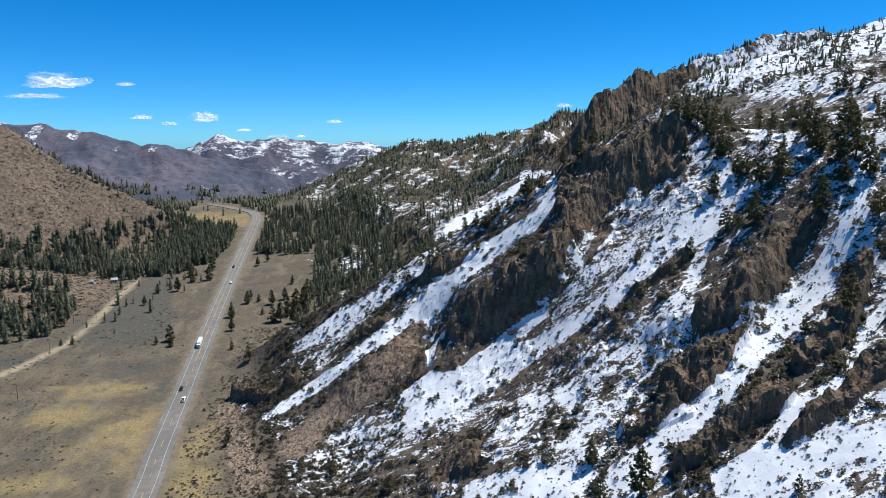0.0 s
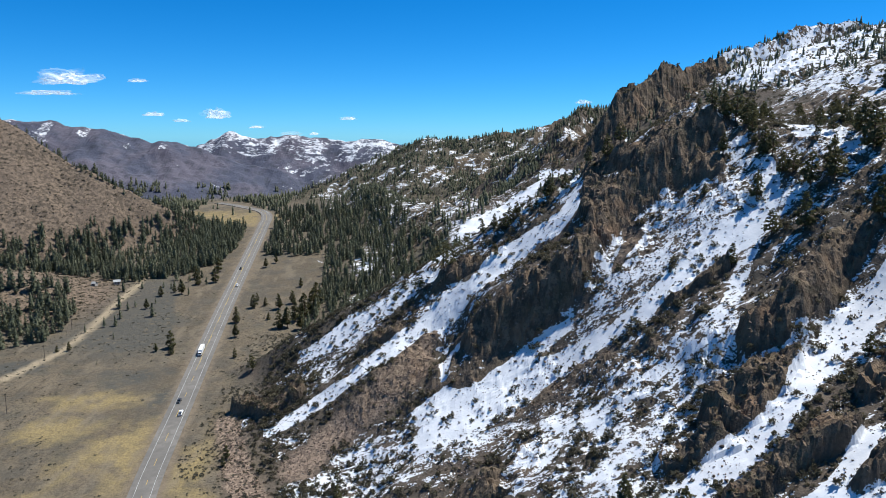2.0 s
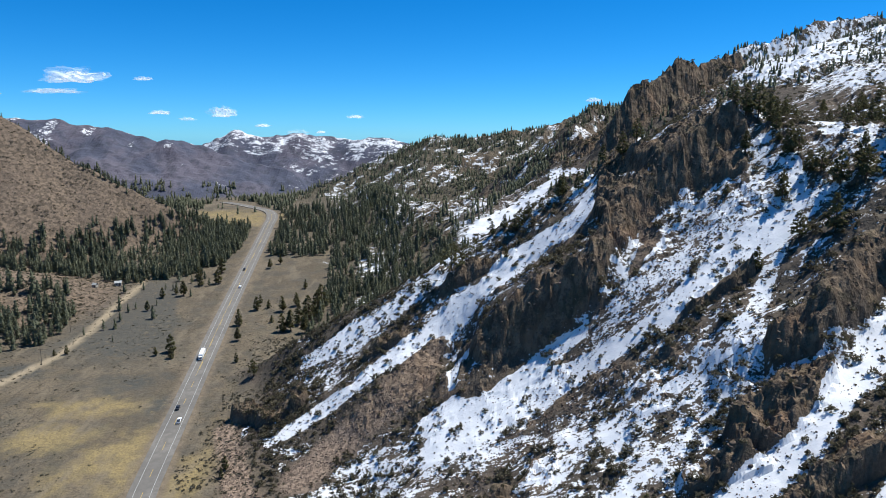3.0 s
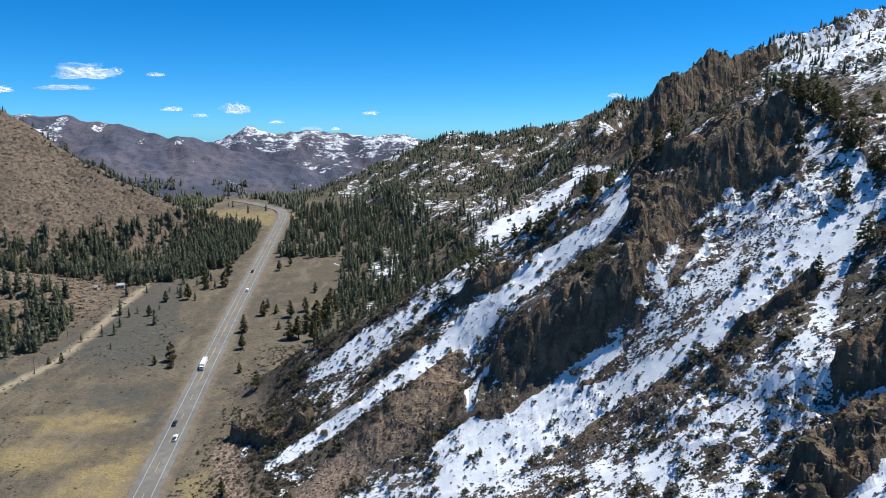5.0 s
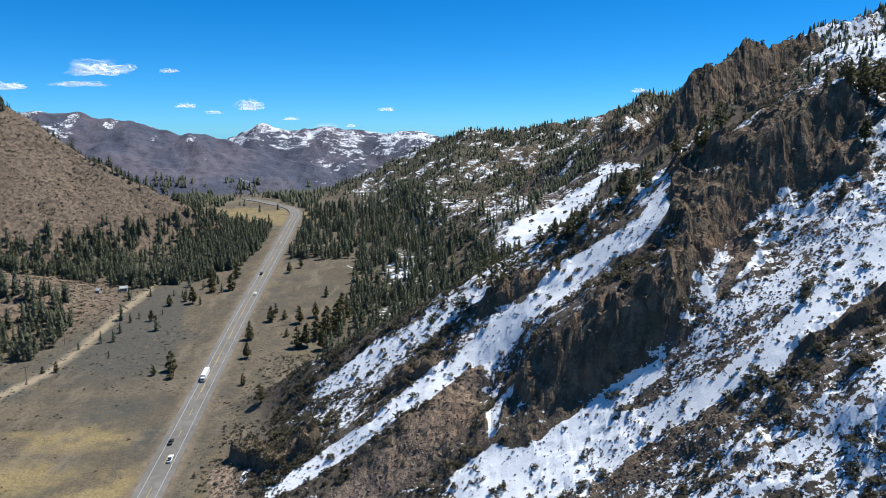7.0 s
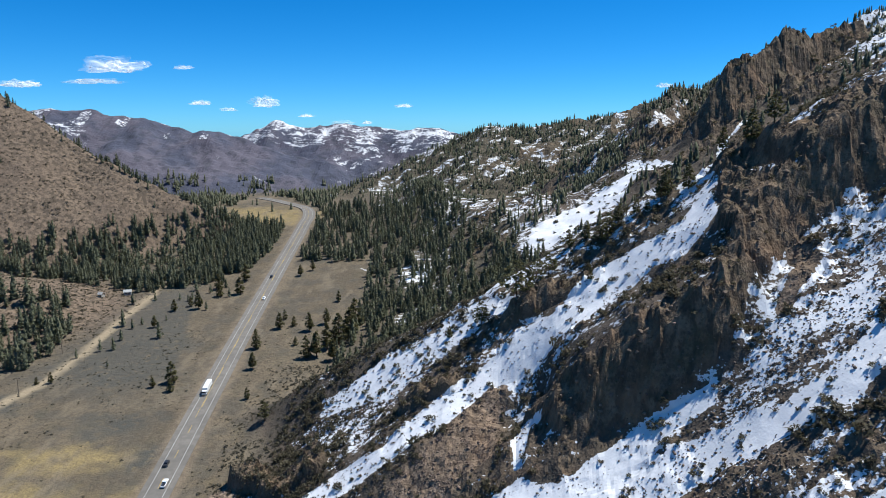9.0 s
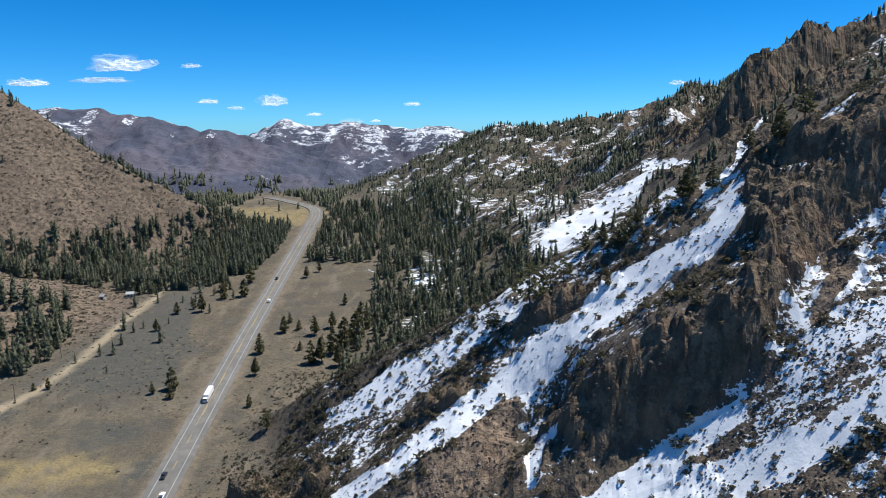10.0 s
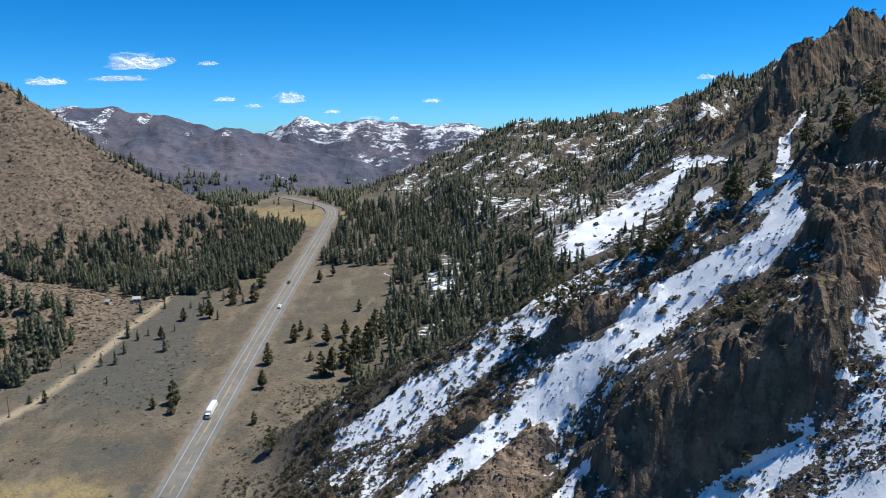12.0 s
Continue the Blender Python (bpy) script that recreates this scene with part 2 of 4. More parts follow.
    relief = m.math("ADD", m.math("MULTIPLY", fine, 0.5), mid)
    relief = m.math("ADD", relief, m.math("MULTIPLY", ribs, m.math("MULTIPLY", m.attr("rock"), 2.6)))
    m.bump(relief, m.span(snow, 0, 1, 0.9, 0.2), 0.9)
    m.put(m.span(snow, 0, 1, 0.95, 0.6), m.bsdf.inputs["Roughness"])
    return m.colour(m.mix(snow, land, white))


def plain(name, a, b, size, rough=0.9, bump=0.0):
    m = Nodes(name, rough)
    n = m.noise(size, 4)
    if bump:
        m.bump(n, 0.5, bump)
    return m.colour(m.mix(m.span(n, 0.35, 0.65), a, b))


def make_needles(name, a, b, c):
    m = Nodes(name, 0.8)
    tone = m.mix(m.island(), a, b)
    tone = m.mix(m.span(m.noise(1.1, 2), 0.4, 0.75, 0, 0.6), tone, c)
    thin = m.add("ShaderNodeBsdfTranslucent")
    m.put(tone, thin.inputs["Color"])
    both = m.add("ShaderNodeMixShader")
    both.inputs[0].default_value = 0.45
    m.put(m.bsdf.outputs[0], both.inputs[1])
    m.put(thin.outputs[0], both.inputs[2])
    m.put(both.outputs[0], m.tree.nodes["Material Output"].inputs["Surface"])
    return m.colour(tone)


def make_asphalt():
    m = Nodes("asphalt", 0.85)
    tone = m.mix(m.span(m.noise(3, 5), 0.35, 0.65), (0.15, 0.138, 0.122), (0.19, 0.175, 0.155))
    tone = m.mix(m.span(m.noise(30, 3), 0.45, 0.6, 0, 0.5), tone, (0.125, 0.116, 0.105))
    return m.colour(tone)


LAND = make_ground()
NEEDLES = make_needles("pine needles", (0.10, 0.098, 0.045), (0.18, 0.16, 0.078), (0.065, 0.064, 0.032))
# paler and bluer than the single pines: distance haze put into the colour
HAZED_NEEDLES = make_needles("hazed forest needles", (0.118, 0.13, 0.082), (0.19, 0.196, 0.126), (0.088, 0.098, 0.068))
BARK = plain("pine bark", (0.07, 0.045, 0.03), (0.15, 0.09, 0.055), 0.6, 0.9, 0.05)
ASPHALT = make_asphalt()

# ---- the land: one sheet to the horizon ----
ROAD = [(-60, -500), (-85, -200), (-108, 40), (-118, 120), (-129, 210), (-139.5, 297), (-146.5, 335), (-156.5, 395), (-166.5, 453), (-182.5, 548), (-199.5, 655),
        (-218, 773), (-225, 815), (-229, 842), (-237, 868), (-252, 892), (-274, 916), (-300, 942), (-330, 968)]


def smooth_line(points, n):
    """A Catmull-Rom run through the points."""
    p = np.array(points, float)
    p = np.vstack([2 * p[0] - p[1], p, 2 * p[-1] - p[-2]])
    out = []
    for s in np.linspace(0, len(points) - 1 - 1e-6, n):
        k, u = int(s), s - int(s)
        a, b, c, d = p[k:k + 4]
        out.append(0.5 * (2 * b + (c - a) * u + (2 * a - 5 * b + 4 * c - d) * u * u + (3 * b - a - 3 * c + d) * u ** 3))
    return np.array(out)


ROAD_LINE = smooth_line(ROAD, 190)

OUTCROPS, CHUTES, SCREE, STONES, GOLD, SAGE = [], [], [], [], [], []
CHUTES.append((1.0, [(63, 411, 2.7), (56, 400, 8.9), (45, 405, 5.8), (31, 406, 9.5), (20, 400, 10.4), (7, 397, 5.2), (-6, 397, 7.1), (-20, 395, 3.8), (-34, 385, 6.6), (-48, 379, 6.8), (-59, 373, 4.3), (-76, 372, 6.2), (-87, 366, 4.1), (-97, 361, 2.6)]))
CHUTES.append((0.78, [(-11, 421, 3.6), (-27, 425, 9.5), (-43, 422, 10.8), (-60, 420, 13.0), (-77, 421, 8.2), (-91, 420, 5.4)]))
CHUTES.append((0.6, [(-53, 412, 13.0), (-68, 405, 10.3), (-84, 406, 10.1), (-102, 411, 5.1)]))
CHUTES.append((0.7, [(-135, 676, 2.0), (-129, 669, 2.0)]))
CHUTES.append((0.9, [(78, 717, 6.3), (101, 650, 6.9)]))
CHUTES.append((0.85, [(70, 672, 12.4), (46, 647, 21.7), (23, 624, 24.6), (8, 611, 14.8)]))
CHUTES.append((0.78, [(153, 661, 2.9), (132, 634, 3.2), (73, 433, 4.6), (61, 429, 4.2), (81, 615, 5.5)]))
CHUTES.append((1.0, [(52, 349, 2.8), (42, 348, 3.3), (32, 346, 4.7), (19, 342, 5.3), (5, 338, 4.8), (-7, 343, 6.0), (-15, 339, 7.5)]))
CHUTES.append((0.9, [(0, 365, 1.5), (-5, 369, 4.1), (-7, 353, 1.9)]))
CHUTES.append((0.9, [(150, 370, 2.7), (145, 353, 6.3), (132, 343, 8.9), (118, 337, 7.3), (102, 333, 8.5), (85, 329, 7.5), (68, 329, 5.4), (50, 332, 6.7), (27, 332, 8.2), (5, 329, 10.4), (-12, 327, 10.1)]))
CHUTES.append((0.6, [(123, 368, 5.5), (108, 366, 8.8), (93, 355, 7.9), (77, 347, 6.0), (63, 349, 4.2), (49, 346, 4.3)]))
CHUTES.append((0.7, [(158, 345, 3.4), (148, 343, 4.8), (134, 335, 3.6), (122, 322, 4.3), (111, 306, 3.8), (100, 299, 4.1), (90, 299, 4.1), (75, 296, 5.2), (57, 292, 6.9), (39, 289, 9.5), (23, 279, 8.6)]))
CHUTES.append((1.0, [(135, 197, 6.3), (123, 204, 6.4), (111, 205, 8.0), (95, 209, 6.8)]))
CHUTES.append((0.95, [(50, 241, 6.4), (26, 252, 7.3), (11, 260, 5.1)]))
CHUTES.append((0.7, [(74, 256, 6.3), (61, 265, 5.1), (45, 262, 5.9)]))
CHUTES.append((1.05, [(190, 311, 2.3), (181, 301, 3.4), (170, 294, 4.5), (157, 285, 6.0), (143, 279, 7.0), (128, 268, 5.3), (115, 256, 5.7), (102, 248, 6.7), (90, 244, 7.7), (78, 239, 7.3), (66, 231, 8.2)]))
CHUTES.append((0.95, [(169, 256, 2.3), (158, 250, 2.4), (148, 237, 1.8), (136, 228, 2.4), (125, 227, 4.2), (114, 220, 3.9), (104, 214, 5.0), (94, 213, 5.7)]))
CHUTES.append((0.8, [(178, 287, 2.4), (177, 273, 1.9)]))
CHUTES.append((0.9, [(181, 435, 6.0), (169, 375, 4.4), (180, 367, 5.0), (180, 347, 3.2), (174, 348, 3.1)]))
CHUTES.append((0.9, [(101, 383, 2.2), (111, 375, 1.7)]))
CHUTES.append((0.8, [(-114, 371, 3.0), (-113, 376, 2.1)]))
CHUTES.append((0.52, [(-28, 349, 3.9), (-43, 347, 4.2), (-58, 343, 3.0)]))
CHUTES.append((0.6, [(-44, 307, 5.9), (-60, 303, 5.6), (-66, 296, 3.3)]))
CHUTES.append((0.58, [(-26, 320, 7.3), (-6, 295, 10.9), (15, 307, 7.9)]))
OUTCROPS.append((2, [(-2, 375, 3.0), (9, 360, 5.6), (23, 359, 7.7), (37, 358, 8.2), (49, 358, 7.0), (55, 356, 2.1)]))
OUTCROPS.append((2, [(58, 359, 4.3), (68, 374, 6.8), (75, 380, 6.9)]))
OUTCROPS.append((3, [(75, 432, 10.9), (88, 412, 7.4), (101, 398, 9.6), (117, 394, 9.3), (128, 384, 8.4)]))
OUTCROPS.append((3, [(109, 412, 6.1), (122, 400, 6.2), (135, 400, 4.8)]))
OUTCROPS.append((4, [(111, 288, 5.1), (122, 287, 8.5), (134, 293, 7.9), (154, 306, 7.2), (167, 312, 6.0)]))
OUTCROPS.append((6, [(95, 266, 8.6), (106, 264, 10.1), (120, 273, 7.4)]))
OUTCROPS.append((4, [(95, 326, 6.0), (105, 325, 5.0), (116, 327, 2.5)]))
OUTCROPS.append((5, [(134, 247, 4.9), (144, 250, 5.9), (157, 260, 5.4), (167, 271, 3.9), (175, 281, 2.5)]))
OUTCROPS.append((5, [(82, 224, 3.1), (93, 228, 4.8), (105, 231, 6.0), (118, 234, 6.2)]))
OUTCROPS.append((5, [(114, 214, 3.3), (125, 217, 3.8), (136, 220, 4.5), (149, 227, 5.4)]))
OUTCROPS.append((4, [(74, 256, 4.8), (84, 252, 3.9), (93, 249, 2.6)]))
OUTCROPS.append((3, [(11, 276, 8.3), (23, 279, 7.3), (29, 288, 5.6)]))
OUTCROPS.append((5, [(-120, 390, 5.3), (-100, 378, 6.4), (-89, 384, 6.0)]))
OUTCROPS.append((3, [(-51, 397, 4.8), (-35, 397, 4.8)]))
OUTCROPS.append((3, [(-13, 411, 2.3), (-1, 412, 4.7), (14, 413, 4.7), (24, 412, 2.4)]))
OUTCROPS.append((3, [(95, 769, 13.1), (115, 772, 20.1), (136, 754, 51.8), (138, 681, 16.6), (160, 686, 13.6), (189, 698, 16.1)]))
OUTCROPS.append((3, [(196, 711, 7.4), (233, 725, 9.2), (258, 731, 7.8)]))
OUTCROPS.append((2, [(72, 407, 5.2), (78, 392, 8.7), (89, 390, 6.9), (100, 391, 6.1)]))
OUTCROPS.append((2, [(65, 389, 2.9), (75, 381, 4.3), (86, 384, 3.8)]))
OUTCROPS.append((3, [(189, 698, 12.1), (196, 656, 16.2)]))
SCREE.append([(-13, 391, 2.4), (-20, 382, 7.2), (-28, 366, 12.8), (-41, 359, 10.5), (-56, 355, 8.8)])
SCREE.append([(87, 381, 4.0), (88, 372, 3.6), (77, 360, 3.1)])
SCREE.append([(-125, 379, 7.2), (-103, 334, 9.8), (-87, 304, 8.9)])
SCREE.append([(-44, 355, 8.5), (-61, 349, 10.7), (-76, 333, 11.3)])
STONES.append([(119, 366, 6.5), (104, 362, 10.0), (87, 352, 8.2), (68, 346, 6.2), (54, 340, 5.2), (33, 333, 5.6)])
STONES.append([(61, 318, 7.3), (40, 316, 9.5), (17, 306, 7.5)])
STONES.append([(119, 360, 6.8), (105, 355, 6.0), (92, 348, 5.2), (76, 341, 4.2), (58, 340, 3.3), (42, 336, 3.8)])
GOLD.append((-202, 402, 35, 10))
GOLD.append((-169, 351, 21, 31))
GOLD.append((-212, 369, 22, 12))
GOLD.append((-128, 340, 8, 41))
GOLD.append((-118, 306, 13, 19))
GOLD.append((-195, 306, 20, 9))
GOLD.append((-250, 856, 33, 19))
GOLD.append((-275, 825, 36, 15))
SAGE.append((-236, 523, 29, 13))
SAGE.append((-238, 480, 27, 11))
SAGE.append((-201, 433, 21, 12))
SAGE.append((-280, 442, 18, 9))
SAGE.append((-171, 402, 9, 15))


BANK = [(-296, 405), (-282, 421), (-273, 442), (-266, 464), (-266, 505), (-270, 550), (-274, 602), (-280, 622), (-300, 640)]


GOLD.append((-290, 850, 50, 45))
GOLD.append((-262, 838, 34, 40))


def strip(x, y, line, grow=1.0):
    """1 on a line of varying half-width, falling to 0 at its edge and below 0 outside."""
    p = np.array(line, float)
    out = np.full(np.shape(x), -9.0)
    far = p[:, 2].max() * 3 + 4
    k = (x > p[:, 0].min() - far) & (x < p[:, 0].max() + far) & (y > p[:, 1].min() - far) & (y < p[:, 1].max() + far)
    if k.any():
        near, run = near_line(x[k], y[k], p)
        out[k] = 1 - near / (np.interp(run * (len(p) - 1), np.arange(len(p)), p[:, 2]) * grow)
    return out


@remembered
def chute(x, y):
    x, y = np.atleast_1d(x), np.atleast_1d(y)
    cover = np.zeros(np.shape(x))
    for c, line in CHUTES:
        cover = np.maximum(cover, c * step(-0.2, 0.3, strip(x, y, line)))
    return cover


@remembered
def rockiness(x, y):
    """How much bare crag stands at a place, and how far it stands out in metres."""
    wob = (fbm(x, y, 12, 4, 51) - 0.5) * 0.9
    amount, proud = np.zeros(np.shape(x)), np.zeros(np.shape(x))
    for tall, line in OUTCROPS:
        k = step(0.0, 0.25, strip(x, y, line) + wob)
        amount, proud = np.maximum(amount, k), np.maximum(proud, k * tall)
    loose = step(0.56, 0.66, fbm(x, y, 34, 4, 21)) * hilly(x, y) * step(-90, -30, x)
    open_snow = np.clip(chute(x, y), 0, 1)
    return np.maximum(amount, 0.5 * loose) * (1 - 0.7 * open_snow), proud * (1 - 0.85 * open_snow)


@remembered
def toe(x, y):
    """As hilly, but from the first rise of the ground."""
    return step(0.6, 5, base_height(x, y) - floor_height(y))


def gullies(x, y):
    """1 in the bare streaks between the trees of the far ridge."""
    u, v = x * 0.75 + y * 0.66, y * 0.75 - x * 0.66
    own = base_height(x, y) - ridge(x, y, FAR_HILLS, 0.55, 0.4) > 4
    return own * step(0.55, 0.66, fbm(u * 0.35, v, 6.5, 2, 91))


def talus(x, y):
    """Slides of loose brown stones."""
    x, y = np.atleast_1d(x), np.atleast_1d(y)
    wob = (fbm(x, y, 16, 4, 61) - 0.5) * 0.9
    loose = np.zeros(np.shape(x))
    for line in SCREE:
        loose = np.maximum(loose, step(-0.2, 0.5, strip(x, y, line) + wob))
    return loose


def land_masks(x, y):
    hill = hilly(x, y)
    left = step(-150, -260, x + 110 * step(820, 900, y))
    rock, proud = rockiness(x, y)
    wob = (fbm(x, y, 16, 4, 61) - 0.5) * 0.9
    far = step(470, 540, y)
    high = far * step(150, 185, base_height(x, y)) * step(225, 262, x)
    # bare ground below and between the far cliffs
    bare = np.maximum(step(545, 590, y) * step(725, 690, y) * step(45, 75, x), step(640, 660, y) * step(800, 770, y) * step(135, 150, x)) * step(258, 228, x)
    # thin cover on the near slope, patchy snow on the ridges behind
    low = step(20, 60, x) * step(390, 340, y)
    mid = step(90, 130, x - foot(y)) * step(330, 270, x - foot(y))
    snow = toe(x, y) * (0.51 + 0.02 * low + 0.05 * far * mid + 0.28 * (fbm(x, y, 40, 3, 40) - 0.5) - 0.015 * far + 0.06 * high + 0.05 * step(860, 930, y))
    snow = snow * np.maximum(step(-128, -95, x), step(780, 860, y)) * (1 - 0.7 * step(0.55, 0.7, fbm(x, y, 120, 3, 44)) * far)
    snow = snow + (toe(x, y) * (0.42 + 0.12 * gullies(x, y)) - snow) * np.maximum(step(830, 900, y), step(730, 770, y) * step(30, 50, x))
    snow = snow - 0.16 * bare
    for cover, line in CHUTES:
        snow = np.maximum(snow, cover * 0.86 * step(-0.5, 0.45, strip(x, y, line, 1.15) + wob))
    peaks = step(1125, 1150, y) * step(-500, -440, x) * (0.325 + 0.31 * ridged(x, y, 40, 4, 47)) * step(60, -40, x)
    snow = np.maximum(snow * (1 - left), peaks)
    snow = np.maximum(snow, left * step(980, 1040, y) * 0.53 * step(0.48, 0.58, fbm(x, y, 60, 3, 46)))
    snow = snow - 0.3 * step(0.5, 3, proud) * (1 - 0.6 * np.clip(chute(x, y), 0, 1))
    scree = talus(x, y)
    snow = snow - 0.3 * scree
    speck = (fbm(x, y, 5, 3, 62) - 0.5) * 0.9
    gold, sage = np.zeros(np.shape(x)), np.zeros(np.shape(x))
    for mask, spots in ((gold, GOLD), (sage, SAGE)):
        for cx, cy, a, b in spots:
            np.maximum(mask, step(1.5, 0.3, np.hypot((x - cx) / a, (y - cy) / b) + wob * 1.5 + speck), out=mask)
    field = step(1.2, -1.2, x + 193 + 0.36 * (y - 469)) * step(-290, -268, x + wob * 10) * step(440, 490, y + wob * 30) * step(640, 600, y)
    sage = np.maximum(sage, 0.9 * field)
    d, _ = near_line(x, y, ROAD_LINE[::4])
    gravel = step(11, 7, d + wob * 3) * 0.9
    # far hills and peaks that take the haze-tinted scrub colour
    hazed_heath = np.maximum(np.maximum(left, step(8, 3, base_height(x, y) - ridge(x, y, FAR_HILLS, 0.55, 0.4))) * step(900, 960, y), step(1080, 1105, y) * step(-60, -100, x))
    bank, _ = near_line(x, y, BANK)
    sand = step(4.5, 1.5, bank + wob * 4) * (1 - hill)
    duff = np.maximum(step(830, 880, y) * step(1140, 1120, y) * (1 - left), step(470, 520, y) * step(160, 110, x - foot(y)) * step(-20, 0, x - foot(y))) * toe(x, y) * (1 - hazed_heath)
    return {"hazed_heath": hazed_heath, "duff": duff, "sand": sand, "slope": np.maximum(toe(x, y), scree), "rock": rock, "brush": left * toe(x, y), "snow": snow - gravel, "gold": gold * (1 - hill), "sage": sage, "scree": scree, "gravel": gravel}


def height(x, y):
    shape = np.shape(x)
    x, y = np.atleast_1d(np.asarray(x, float)), np.atleast_1d(np.asarray(y, float))
    h = base_height(x, y)
    hill = hilly(x, y)
    rough, proud = rockiness(x, y)
    far = step(500, 900, y)
    h = h + hill * ((fbm(x, y, 45, 4, 3) - 0.5) * (8 + 14 * far) + (ridged(x, y, 14, 3, 8) - 0.5) * 2.2 * (1 - 0.85 * np.clip(chute(x, y), 0, 1)))
    h = h + proud * (0.3 + 0.6 * fbm(x, y, 9, 3, 14))
    wx, wy = x + 5 * (fbm(x, y, 6, 2, 34) - 0.5), y + 5 * (fbm(x, y, 6, 2, 35) - 0.5)
    blocks = (crags(wx, wy, 9, 4) - 0.5) * 2.6 + (crags(wx, wy, 4.2, 6) - 0.5) * 1.7 + (crags(wx, wy, 2.2, 7) - 0.5) * 0.9
    h = h + rough * (1.4 * blocks + (ridged(x, y, 20, 4, 12) - 0.45) * 9 + (ridged(x, y, 7, 2, 13) - 0.45) * 2.5)
    d, _ = near_line(x, y, ROAD_LINE[::4])
    return (h + (1 - hill) * (fbm(x, y, 25, 3, 5) - 0.5) * 1.6 * step(8, 20, d)).reshape(shape)


def grid_steps(*runs):
    """Coordinates from run to run: each (end, spacing at its end), the first (start, spacing)."""
    out, s = [runs[0][0]], runs[0][1]
    for (a, sa), (b, sb) in zip(runs, runs[1:]):
        while out[-1] < b:
            u = (out[-1] - a) / (b - a)
            out.append(out[-1] + sa + (sb - sa) * u)
    return np.array(out)


def grid_mesh(name, xs, ys, z, attrs, mat):
    nx, ny = len(xs), len(ys)
    gx, gy = np.meshgrid(xs, ys)
    me = bpy.data.meshes.new(name)
    co = np.stack([gx, gy, z], -1).reshape(-1, 3)
    me.vertices.add(len(co))
    me.vertices.foreach_set("co", co.ravel())
    i = (np.arange(ny - 1)[:, None] * nx + np.arange(nx - 1)[None, :]).ravel()
    quads = np.stack([i, i + 1, i + nx + 1, i + nx], -1)
    me.loops.add(quads.size)
    me.loops.foreach_set("vertex_index", quads.ravel())
    me.polygons.add(len(quads))
    me.polygons.foreach_set("loop_start", np.arange(0, quads.size, 4))
    me.polygons.foreach_set("use_smooth", np.zeros(len(quads), bool))
    me.update(calc_edges=True)
    for key, values in attrs.items():
        a = me.attributes.new(key, "FLOAT", "POINT")
        a.data.foreach_set("value", np.ascontiguousarray(values, dtype=np.float32).ravel())
    me.materials.append(mat)
    return me


xs = grid_steps((-2600, 90), (-760, 12), (-640, 4.5), (-170, 3), (-120, 1.05), (225, 1.05), (270, 2.5), (420, 5), (760, 16), (2600, 90))
ys = grid_steps((-700, 60), (100, 8), (180, 1.05), (440, 1.05), (480, 2.5), (900, 3.5), (1240, 4.5), (1400, 20), (2600, 90))
gx, gy = np.meshgrid(xs, ys)
gz = height(gx, gy)
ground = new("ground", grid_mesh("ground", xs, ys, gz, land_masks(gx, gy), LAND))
tagged(ground, "dry valley floor and rocky snow-streaked mountain slopes", "terrain", kind="structure")


# ---- building helpers ----
def part(name, me, mat, parent=None, label=""):
    """A mesh as one object, under a thing where one is given."""
    if mat is not None:
        me.materials.clear()
        me.materials.append(mat)
    ob = new(name, me)
    ob.parent = parent
    return tagged(ob, label)


def mesh_of(name, bm):
    me = bpy.data.meshes.new(name)
    bm.to_mesh(me)
    bm.free()
    return me


def tri_mesh(name, verts, tris):
    me = bpy.data.meshes.new(name)
    me.vertices.add(len(verts))
    me.vertices.foreach_set("co", np.ascontiguousarray(verts, dtype=np.float32).ravel())
    me.loops.add(tris.size)
    me.loops.foreach_set("vertex_index", np.ascontiguousarray(tris, dtype=np.int32).ravel())
    me.polygons.add(len(tris))
    me.polygons.foreach_set("loop_start", np.arange(0, tris.size, 3))
    me.update(calc_edges=True)
    return me


def many(name, kinds, spots, mat):
    """One mesh with a small shape at every spot (x, y, z, width, height, turn, kind)."""
    vs, ts, base = [], [], 0
    spots = np.asarray(spots, float)
    for k, (v, t) in enumerate(kinds):
        s = spots[spots[:, 6].astype(int) == k]
        if not len(s):
            continue
        c, n = np.cos(s[:, 5])[:, None], np.sin(s[:, 5])[:, None]
        w = s[:, 3][:, None]
        x = (v[:, 0] * c - v[:, 1] * n) * w + s[:, 0][:, None]
        y = (v[:, 0] * n + v[:, 1] * c) * w + s[:, 1][:, None]
        z = v[:, 2] * s[:, 4][:, None] + s[:, 2][:, None]
        vs.append(np.stack([x, y, z], -1).reshape(-1, 3))
        ts.append((t[None] + (np.arange(len(s)) * len(v))[:, None, None] + base).reshape(-1, 3))
        base += len(s) * len(v)
    return part(name, tri_mesh(name, np.concatenate(vs), np.concatenate(ts)), mat)


